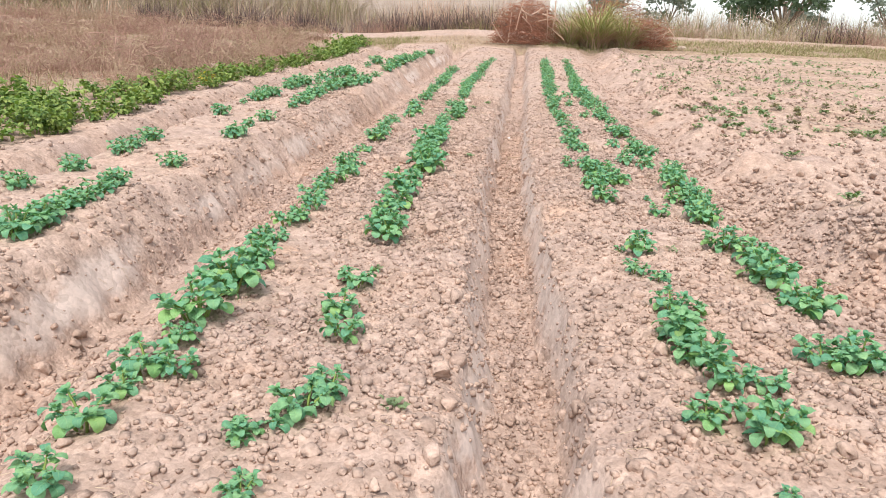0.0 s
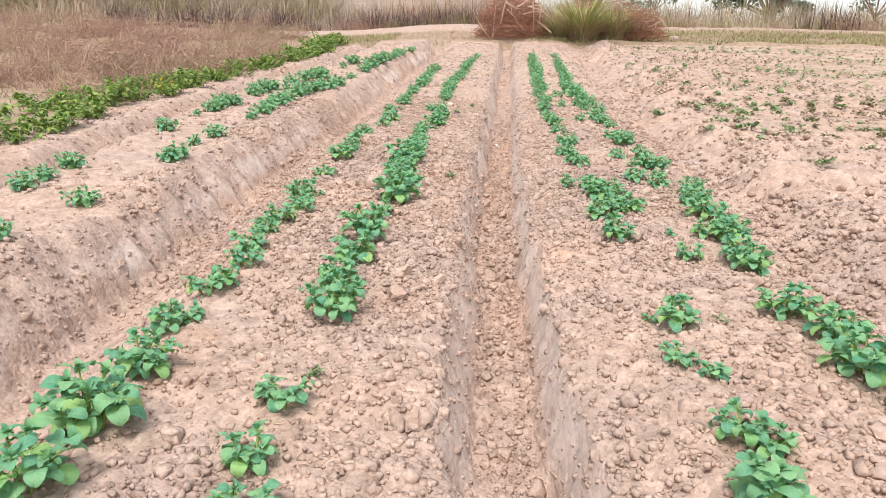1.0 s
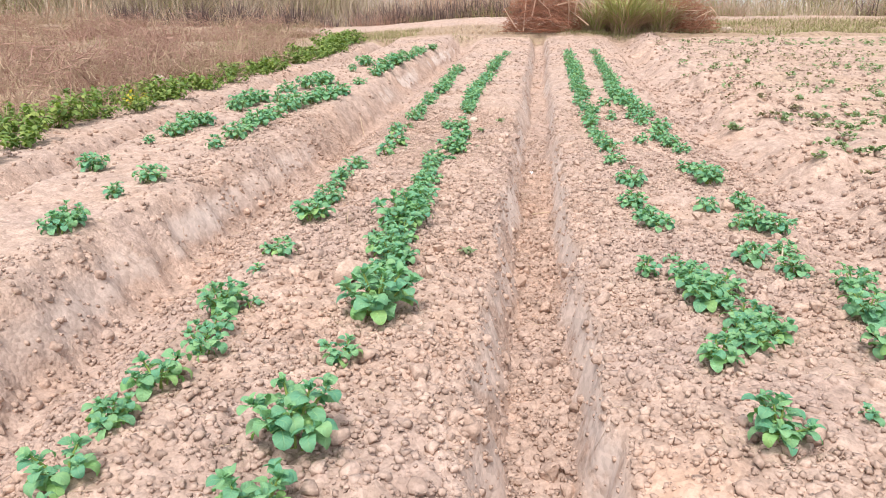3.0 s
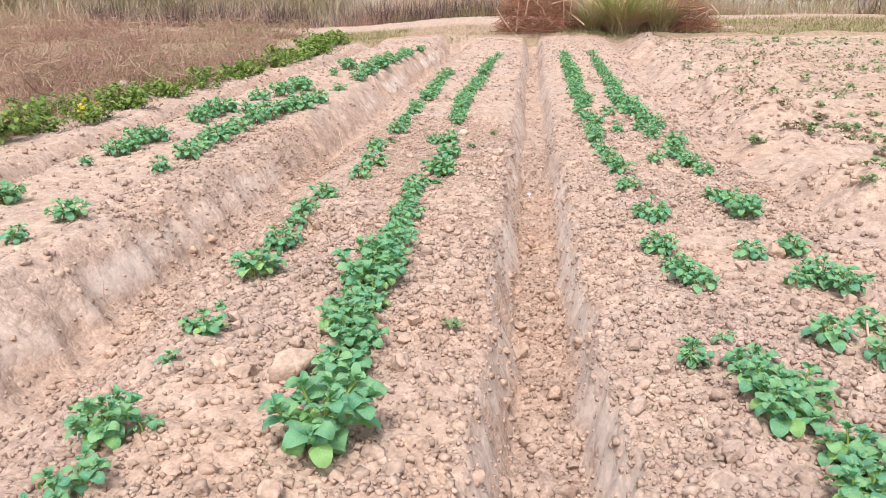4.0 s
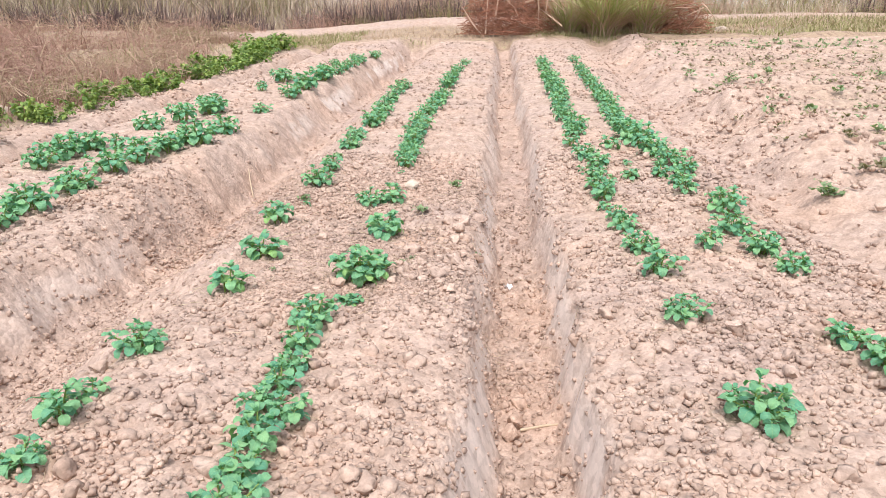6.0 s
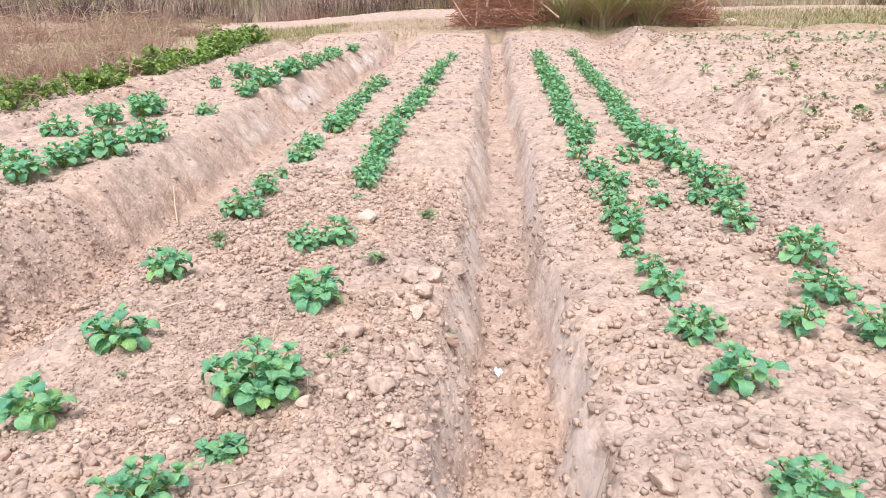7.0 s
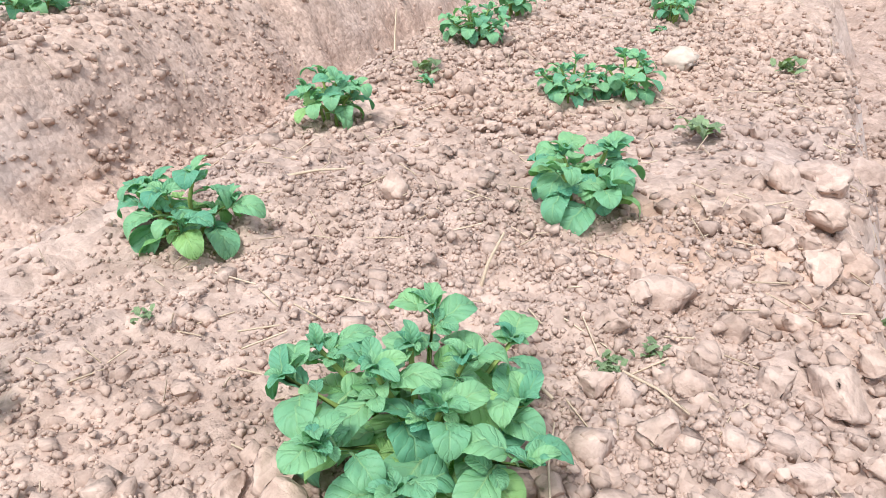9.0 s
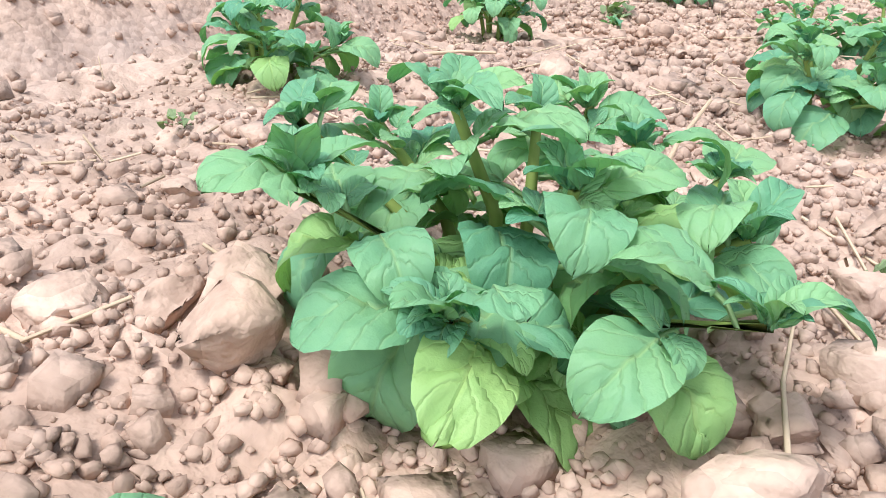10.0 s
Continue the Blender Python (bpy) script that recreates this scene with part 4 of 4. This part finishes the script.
def stalk_stand(rng, n, x0, x1, y0, y1, tall, material, name, label, seed, thin=-0.16):
    """Clumps of dry stalks that lean outwards, of uneven height, with gaps between."""
    k = n // 34
    cx, cy = rng.uniform(x0, x1, k), rng.uniform(y0, y1, k)
    who = rng.integers(k, size=n)
    off = rng.normal(0, 0.24, (n, 2))
    x, y = cx[who] + off[:, 0], cy[who] + off[:, 1]
    ok = fbm(x * 0.3, y * 0.2, seed) > thin
    x, y, off, who = x[ok], y[ok], off[ok], who[ok]
    m = len(x)
    h = tall * (0.45 + 0.8 * rng.random(k))[who] * rng.uniform(0.35, 1.05, m)
    az = np.arctan2(off[:, 1], off[:, 0]) + rng.normal(0, 0.8, m)
    v, f = ribbons(rng, np.stack([x, y, ground_z(x, y) - 0.02], -1), h, np.abs(rng.normal(0, 0.7, m)), rng.uniform(0.007, 0.018, m), 2, 0.5, az)
    return tagged(new(name, mesh_of(name, v, f, material)), label, "stalks", kind="stuff")


stalk_stand(br, 15000, -30, 45, 26.4, 27.5, 0.95, CHAR, "charred_stalks", "stand of dark scorched reed stalks", 81, 0.02)
stalk_stand(br, 9000, -30, 45, 27.3, 32.5, 1.42, PALE_BRANCH, "dry_stalks", "stand of pinkish-brown dry reed stalks", 82)
stalk_stand(br, 5500, -30, 6, 26.8, 33.0, 1.45, THICKET, "tall_dry_reeds", "tall straw-coloured dry reeds", 83, 0.05)

sward(br, 16000, -45, 75, 31, 37, 1.35, 0.95, 0.016, THICKET, "far_thicket", "tall dull dry thicket far behind the track", 84, 0.6)
sward(br, 9000, -45, 75, 31, 37, 1.1, 0.95, 0.018, OLIVE, "far_undergrowth", "dull olive scrub far behind the track", 85, 0.4)

sward(br, 14000, -48, -5, 33, 39, 2.3, 1.0, 0.016, THICKET, "tall_scrub", "tall grey-brown scrub far off behind the reeds", 86, 0.6)
sward(br, 8000, -48, -5, 32.5, 39, 2.0, 1.0, 0.018, OLIVE, "green_scrub", "dull green scrub far off behind the reeds", 87, 0.3)

# ---- brush heaps and reed clump at the head of the beds ----
heap = thing("brush_heap", "heap of reddish-brown cut twigs with pale branches", "brush heap", place(1.95, 21.3))
tagged(part("brushwood", twigs(br, 1500, 1.8, 1.3, 0.5, 0.007, RUST), heap), kind="stuff")
for k in range(13):
    p = Vector((br.uniform(-0.75, 0.75), -0.7 + br.uniform(-0.15, 0.2), br.uniform(0.1, 0.9)))
    d = Vector((br.normal(), br.normal() * 0.3, br.normal() * 1.1)).normalized() * br.uniform(0.35, 0.75)
    v, f = tube([p - d * 0.6, p + Vector(br.normal(0, 0.05, 3)), p + d * 0.6], 0.019, 0.009, 5)
    part("branch", mesh_of("branch", v, f, PALE_BRANCH), heap, "pale bare branch")
heap2 = thing("brush_heap", "small heap of dry brown twigs and pale stalks", "brush heap", place(5.35, 21.2))
tagged(part("brushwood", twigs(br, 650, 1.3, 0.85, 0.5, 0.007, RUST), heap2), kind="stuff")
for k in range(14):
    p = Vector((br.uniform(-0.5, 0.5), -0.35 + br.uniform(-0.15, 0.2), br.uniform(0.1, 0.55)))
    d = Vector((br.normal(), br.normal() * 0.3, br.normal() * 0.7)).normalized() * br.uniform(0.3, 0.6)
    v, f = tube([p - d * 0.6, p + Vector(br.normal(0, 0.06, 3)), p + d * 0.6], 0.016, 0.008, 5)
    part("branch", mesh_of("branch", v, f, PALE_BRANCH), heap2, "pale bare branch")
heap3 = thing("brush_heap", "rust-coloured dry brush behind a clump of reeds", "brush heap", place(4.5, 22.6))
tagged(part("brushwood", twigs(br, 1300, 2.6, 1.45, 0.5, 0.007, RUST), heap3), kind="stuff")
for x, y, n, wide, tall in ((3.85, 21.1, 800, 1.3, 1.2), (3.15, 21.2, 320, 0.8, 0.9), (4.7, 21.0, 460, 0.9, 0.85)):
    clump = thing("reed_clump", "clump of arching green and straw-coloured reeds", "reeds", place(x, y), group="reeds at the head of the beds")
    tagged(part("green_growth", tuft(br, n // 2, wide * 0.5, tall * 1.45, 0.75, 0.015, GREEN_GRASS, segs=5, curl=0.85, least=0.3), clump), kind="stuff")
    tagged(part("dead_growth", tuft(br, n // 2, wide * 0.6, tall * 1.2, 1.0, 0.013, TAN_GRASS, "dead_growth", segs=5, curl=0.85, least=0.5), clump), kind="stuff")

# ---- soil clods, stones and litter ----
cr = np.random.default_rng(66)


def ball(sub):
    bm = bmesh.new()
    bmesh.ops.create_icosphere(bm, subdivisions=sub, radius=1.0)
    v = np.array([tuple(p.co) for p in bm.verts])
    f = np.array([[p.index for p in q.verts] for q in bm.faces])
    bm.free()
    return v, f


def lumps(rng, sub, count, rough, grain=0.03):
    """Broken clods: a ball hewn by many flat cuts, so that faces and edges stay sharp."""
    v, f = ball(sub)
    out_ = []
    for k in range(count):
        w = v * np.array([rng.uniform(0.95, 1.3), rng.uniform(0.75, 1.0), rng.uniform(0.6, 0.85)])
        for c in range(11):
            d = rng.normal(0, 1, 3)
            d /= np.linalg.norm(d)
            cap = rng.uniform(0.36, 0.68)
            w = w - np.clip(w @ d - cap, 0, None)[:, None] * d[None] * rough
        w = w + rng.normal(0, grain, w.shape)
        out_.append(w * 1.15)
    return out_, f


def chips(rng, count):
    """Angular crumbs of twelve faces."""
    c = np.array([(x, y, z) for x in (-1, 1) for y in (-1, 1) for z in (-1, 1)], float)
    q = ((0, 1, 3, 2), (4, 6, 7, 5), (0, 4, 5, 1), (2, 3, 7, 6), (0, 2, 6, 4), (1, 5, 7, 3))
    f = np.array([t for a, b, d, e in q for t in ((a, b, d), (a, d, e))])
    return [(c * rng.uniform(0.55, 1.0, c.shape) + rng.normal(0, 0.12, c.shape)) * np.array([0.85, 0.75, 0.6]) for k in range(count)], f


CHIPS = chips(cr, 16)
ROUND_LUMPS, MID_LUMPS, FINE_LUMPS = lumps(cr, 1, 14, 0.9, 0.06), lumps(cr, 2, 22, 0.95, 0.075), lumps(cr, 3, 14, 0.97, 0.036)


def clod_bed(name, label, rng, n, x0, x1, y0, y1, small, big, shapes, skew=2.2, bias=0.25, lift=0.0, smooth=False):
    x, y = rng.uniform(x0, x1, n), rng.uniform(y0, y1, n)
    z, bank = land(x, y)
    z = z + relief(x, y, bank)
    keep = rng.random(n) < np.clip(0.55 + bias + 1.5 * fbm(x * 1.3, y * 1.3, 91), 0.1, 1) * (1 - 0.8 * bank)
    d2 = x - left_furrow(y)
    keep &= rng.random(n) > 0.35 * step(-0.5, -0.3, d2) * (1 - step(-0.1, 0.02, d2))
    x, y, z = x[keep], y[keep], z[keep]
    n = len(x)
    r = (small + (big - small) * rng.random(n) ** skew) * 0.5
    protos, f = shapes
    bank_v = np.stack(protos)[rng.integers(len(protos), size=n)]
    a, t = rng.uniform(0, 2 * math.pi, n), rng.normal(0, 0.35, n)
    ca, sa, ct, st = np.cos(a), np.sin(a), np.cos(t), np.sin(t)
    v = bank_v * r[:, None, None]
    vy = v[..., 1] * ct[:, None] - v[..., 2] * st[:, None]
    vz = v[..., 1] * st[:, None] + v[..., 2] * ct[:, None]
    vx = v[..., 0] * ca[:, None] - vy * sa[:, None]
    vy = v[..., 0] * sa[:, None] + vy * ca[:, None]
    vv = np.stack([vx + x[:, None], vy + y[:, None], vz + (z + rng.uniform(-0.4, 0.25, n) * r + lift * r)[:, None]], -1).reshape(-1, 3)
    ff = (np.arange(n)[:, None, None] * bank_v.shape[1] + f[None]).reshape(-1, 3)
    return tagged(new(name, mesh_of(name, vv, ff, CLOD, smooth)), label, "soil clods", kind="stuff")


clod_bed("fine_crumbs", "loose fine crumbs of dry pinkish soil", cr, 20000, -1.2, 0.75, 7.95, 10.4, 0.006, 0.022, ROUND_LUMPS, 2.2, 0.3, 0.25)
clod_bed("near_clods", "small broken clods of dry pinkish soil round the plants", cr, 3200, -1.1, 0.75, 8.0, 10.2, 0.010, 0.028, MID_LUMPS, 2.4, 0.4)
clod_bed("furrow_clods", "rough clods heaped along the edge of the flat field", cr, 2600, 2.0, 3.9, 2.0, 14.0, 0.02, 0.085, MID_LUMPS, 2.2)
clod_bed("soil_grains", "fine grains and crumbs of dry soil round the plants", cr, 22000, -0.45, 0.45, 8.2, 9.0, 0.004, 0.013, ROUND_LUMPS, 1.6, 0.6, 0.2)
clod_bed("bed_crumbs", "loose crumbs of dry pinkish soil on the beds", cr, 44000, -1.7, 2.5, 1.0, 11.0, 0.012, 0.038, CHIPS, 1.8, 0.25, 0.1)
clod_bed("walk_crumbs", "small loose crumbs of dry soil strewn thickly on the beds", cr, 36000, -1.15, 1.9, 1.3, 8.2, 0.008, 0.026, CHIPS, 1.8, 0.4, 0.05)
clod_bed("bed_clods", "dry pinkish clods strewn over the beds", cr, 5200, -1.6, 2.5, 1.0, 8.1, 0.020, 0.075, MID_LUMPS, 3.0)
clod_bed("small_clods", "small dry clods on the beds past the walk's end", cr, 2600, -1.6, 2.5, 8.1, 11.5, 0.014, 0.046, MID_LUMPS, 3.0)
clod_bed("outer_clods", "dry clods over the outer beds and the flat field", cr, 26000, -3.6, 7.0, 1.0, 20.0, 0.016, 0.055, CHIPS, 2.0)
CLOD_MESHES = [mesh_of("soil_clod", w, FINE_LUMPS[1], CLOD, False) for w in FINE_LUMPS[0]]


def clod(x, y, size, label="large dry clod of pinkish soil on the bed", name="soil_clod", mesh=None, sink=0.18):
    ob = new(name, mesh or CLOD_MESHES[int(cr.integers(len(CLOD_MESHES)))])
    ob.matrix_basis = pose(x, y, float(ground_z(x, y)) + size * (0.5 - sink) * 0.6, cr.uniform(-25, 25), cr.uniform(-25, 25), cr.uniform(0, 360)) @ Matrix.Scale(size * 0.5, 4)
    return tagged(ob, label, "soil clod", "large clods on the soil")


for x, y, s in ((0.431, 3.07, 0.07), (0.40, 3.12, 0.04), (0.146, 2.16, 0.09), (0.489, 4.55, 0.075), (0.553, 4.54, 0.055), (0.541, 4.71, 0.08), (0.058, 3.87, 0.09), (0.205, 3.88, 0.085), (0.541, 6.35, 0.10), (0.648, 6.0, 0.09), (0.713, 7.83, 0.08), (0.91, 6.10, 0.05), (-0.218, 5.61, 0.14), (-0.12, 5.75, 0.09), (-0.10, 8.95, 0.062), (0.333, 8.78, 0.085), (0.06, 8.30, 0.05), (0.03, 8.345, 0.055), (0.0, 8.32, 0.04), (-0.03, 8.29, 0.045), (0.261, 8.41, 0.035), (-0.12, 8.42, 0.028)):
    clod(x, y, s)
for k in range(170):
    y = cr.uniform(1.3, 10.8)
    x = cr.uniform(-1.1, 1.5) + 0.05 * y
    s = 0.042 + 0.05 * cr.random() ** 2.5
    if y > 8.1 and x < 0.3:
        continue
    if land(x, y)[1] > 0.5 and cr.random() < 0.7:
        continue
    clod(x, y, s, "large dry clod in the furrow" if float(land(x, y)[1]) > 0.5 else "large dry clod of pinkish soil on the bed")
for x, y, s in ((0.522, 8.911, 0.085), (0.547, 9.07, 0.08), (0.34, 8.78, 0.066), (0.50, 9.22, 0.08), (0.56, 9.30, 0.09), (0.512, 8.656, 0.085), (0.45, 8.62, 0.06), (0.41, 8.72, 0.05)):
    clod(x, y, s, "big smooth clod on the shoulder of the furrow")
for k in range(80):
    x, y = cr.uniform(0.26, 0.56), cr.uniform(8.25, 9.0)
    clod(x, y, 0.016 + 0.036 * cr.random() ** 1.8, "rounded dry clod among others by the furrow", sink=0.1)
STONE = node_mat("pale_stone", 0.8, 0.2)[0]
pn = STONE.node_tree
pn.links.new(ramp(pn, noise_node(pn, 4), [(0.3, (0.42, 0.33, 0.26)), (0.7, (0.58, 0.46, 0.37))]), pn.nodes["Principled BSDF"].inputs["Base Color"])
pale = mesh_of("stone", FINE_LUMPS[0][2], FINE_LUMPS[1], STONE)
tagged(clod(0.30, 9.89, 0.105, "pale cream stone lying on the bed", "stone", pale, 0.32), category="stone")
tagged(clod(6.25, 20.95, 0.30, "pale stone at the grassy edge of the field", "stone", pale), category="stone")
tagged(clod(-4.15, 13.3, 0.4, "pale boulder among the weeds", "stone", pale, 0.4), category="stone")
tagged(clod(-3.8, 16.6, 0.35, "pale boulder among the weeds", "stone", pale, 0.4), category="stone")
LITTER = node_mat("white_plastic", 0.4, 0.5)[0]
ln = LITTER.node_tree
ln.links.new(ramp(ln, noise_node(ln, 60), [(0.35, (0.55, 0.55, 0.58)), (0.6, (0.85, 0.85, 0.87))]), ln.nodes["Principled BSDF"].inputs["Base Color"])
bm = bmesh.new()
bmesh.ops.create_grid(bm, x_segments=8, y_segments=8, size=0.02)
for q in bm.verts:
    q.co.z = 0.008 * math.sin(q.co.x * 220) + 0.006 * math.cos(q.co.y * 190 + 1) + 0.012
sc_me = bpy.data.meshes.new("plastic_scrap")
bmesh.ops.solidify(bm, geom=bm.faces[:], thickness=0.0006)
bm.to_mesh(sc_me)
bm.free()
sc_me.materials.append(LITTER)
scrap = tagged(new("plastic_scrap", sc_me), "crumpled scrap of white plastic in the furrow", "litter")
scrap.matrix_basis = place(0.805, 9.09, 30)

# straw strewn over the beds
n = 1900
x, y = cr.uniform(-1.6, 2.4, n), cr.uniform(1.0, 11.0, n)
near = cr.random(n) < 0.18
x[near], y[near] = cr.uniform(-1.0, 0.7, near.sum()), cr.uniform(8.0, 10.0, near.sum())
a, l = cr.uniform(0, 6.28, n), cr.uniform(0.012, 0.06, n)
p0 = np.stack([x, y, ground_z(x, y) + 0.006], -1)
p1 = np.stack([x + l * np.cos(a), y + l * np.sin(a), ground_z(x + l * np.cos(a), y + l * np.sin(a)) + 0.004 + np.abs(cr.normal(0, 0.007, n))], -1)
w = np.stack([-np.sin(a), np.cos(a), np.zeros(n)], -1) * cr.uniform(0.0005, 0.0012, n)[:, None]
up = np.array([0, 0, 0.002])
sv = np.stack([p0 - w, p0 + w, p0 + up, p1 - w, p1 + w, p1 + up], 1).reshape(-1, 3)
sf = (np.arange(n)[:, None, None] * 6 + np.array([(0, 1, 4, 3), (1, 2, 5, 4), (2, 0, 3, 5)])[None]).reshape(-1, 4)
tagged(new("straw_bits", mesh_of("straw_bits", sv, sf, STRAW, False)), "short bits of dry straw on the soil", "straw", kind="stuff")
for x, y, l, a, tilt, r in ((-0.94, 10.99, 0.30, 110, 40, 0.006), (0.10, 8.74, 0.09, 60, 62, 0.003), (0.268, 8.37, 0.11, 100, 4, 0.0014), (0.24, 8.52, 0.07, 140, 6, 0.0020), (-0.30, 8.95, 0.10, 20, 8, 0.003), (0.30, 8.60, 0.09, -40, 5, 0.002), (-0.10, 8.25, 0.08, 10, 5, 0.0025), (0.72, 7.80, 0.16, 5, 6, 0.006), (-0.35, 6.35, 0.09, 80, 70, 0.003), (1.55, 5.75, 0.14, 110, 12, 0.006), (1.62, 5.78, 0.16, 70, 14, 0.006)):
    v, f = tube([(0, 0, 0), (l * 0.5, 0.004, 0.002), (l, 0, 0)], r, r * 0.6, 5)
    ob = tagged(new("dry_stalk", mesh_of("dry_stalk", v, f, STRAW)), "dry straw-coloured stalk lying on the soil" if tilt < 30 else "dry stalk sticking up out of the soil", "stalk", "dry stalks")
    ob.matrix_basis = pose(x, y, float(ground_z(x, y)) + (0.008 if tilt < 30 else -0.01), 0, -tilt, a)

# ---- trees and wall in the distance ----
tr_ = np.random.default_rng(88)
BARK = fibre_material("bark", (0.10, 0.075, 0.055), (0.22, 0.17, 0.13), 0.9, 6)
CANOPY = leaf_material("tree_leaf", (0.035, 0.07, 0.035), (0.09, 0.14, 0.07), (0.1, 0.15, 0.08), 0.2)


# far trees' leaf: distance haze painted in as a paler, greyer base colour
HAZED_CANOPY = leaf_material("hazed_tree_leaf", (0.11, 0.14, 0.11), (0.18, 0.21, 0.17), (0.2, 0.22, 0.18), 0.2)


def tree(x, y, trunk_h, crown_w, crown_h, leaves, leaf, label, foliage=CANOPY):
    z = float(ground_z(x, y))
    ob = thing("tree", label, "tree", pose(x, y, z, 0, 0, tr_.uniform(0, 360)), "trees beyond the fields")
    pieces = [tube([(0, 0, -0.2), (0.1, 0, trunk_h * 0.6), (0.15, 0.1, trunk_h + crown_h * 0.3)], crown_w * 0.018, crown_w * 0.010, 7)]
    tips = []
    for k in range(11):
        a = k * 2.4
        q = Vector((math.cos(a) * crown_w * tr_.uniform(0.2, 0.42), math.sin(a) * crown_w * tr_.uniform(0.2, 0.42), trunk_h + crown_h * tr_.uniform(0.15, 0.85)))
        s0 = Vector((0.12, 0.05, trunk_h * tr_.uniform(0.75, 1.1)))
        pieces.append(tube([s0, s0.lerp(q, 0.5) + Vector((0, 0, -0.05 * crown_h)), q], crown_w * 0.012, crown_w * 0.004, 5))
        tips.append(q)
    v, f, _ = join(pieces)
    part("trunk", mesh_of("trunk", v, f, BARK), ob)
    bits = []
    for k in range(leaves):
        q = tips[k % len(tips)]
        d = Vector(tr_.normal(0, 1, 3)).normalized() * crown_w * 0.17 * tr_.random() ** 0.4
        p = q + Vector((d.x, d.y, d.z * 0.75))
        m = Matrix.Translation(p) @ Euler(tr_.uniform(0, 6.28, 3)).to_matrix().to_4x4() @ Matrix.Scale(leaf * tr_.uniform(0.6, 1.3), 4)
        bits.append(moved(SPROUT_BLADES[k % 4], m))
    v, f, u = join(bits)
    tagged(part("crown", mesh_of("crown", v, f, foliage, True, u), ob), kind="stuff")


tree(29.5, 70, 1.0, 13, 8, 5000, 0.45, "spreading dark green tree behind the dry reeds")
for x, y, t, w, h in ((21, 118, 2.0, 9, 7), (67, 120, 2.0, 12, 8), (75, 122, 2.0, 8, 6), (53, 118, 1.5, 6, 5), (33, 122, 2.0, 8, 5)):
    tree(x, y, t, w, h, 900, 0.6, "distant hazy green tree on the horizon", HAZED_CANOPY)

PLASTER = node_mat("pale_plaster", 0.9, 0.1)[0]
pl = PLASTER.node_tree
pl.links.new(ramp(pl, noise_node(pl, 3.0, 6), [(0.3, (0.40, 0.33, 0.28)), (0.7, (0.56, 0.48, 0.42))]), pl.nodes["Principled BSDF"].inputs["Base Color"])
wall_x0, wall_x1, wall_y = -11.0, 5.5, 46.0
wz = float(ground_z(0.0, wall_y)) - 0.1
wall = thing("boundary_wall", "low pale plastered boundary wall beyond the reeds", "wall", pose(0, wall_y, wz), kind="structure")


def box(name, x0, x1, y0, y1, z0, z1, material, bevel=0.02):
    bm = bmesh.new()
    bmesh.ops.create_cube(bm, size=1.0, matrix=Matrix.LocRotScale(((x0 + x1) / 2, (y0 + y1) / 2, (z0 + z1) / 2), None, (x1 - x0, y1 - y0, z1 - z0)))
    bmesh.ops.bevel(bm, geom=bm.edges[:], offset=bevel, segments=1, affect="EDGES")
    me = bpy.data.meshes.new(name)
    bm.to_mesh(me)
    bm.free()
    me.materials.append(material)
    return me


for k in range(6):
    a = wall_x0 + (wall_x1 - wall_x0) * k / 6
    part("panel", box("panel", a + 0.16, a + 2.59, -0.08, 0.08, 0, 2.1, PLASTER), wall)
    part("post", box("post", a - 0.15, a + 0.15, -0.15, 0.15, 0, 2.3, PLASTER), wall)
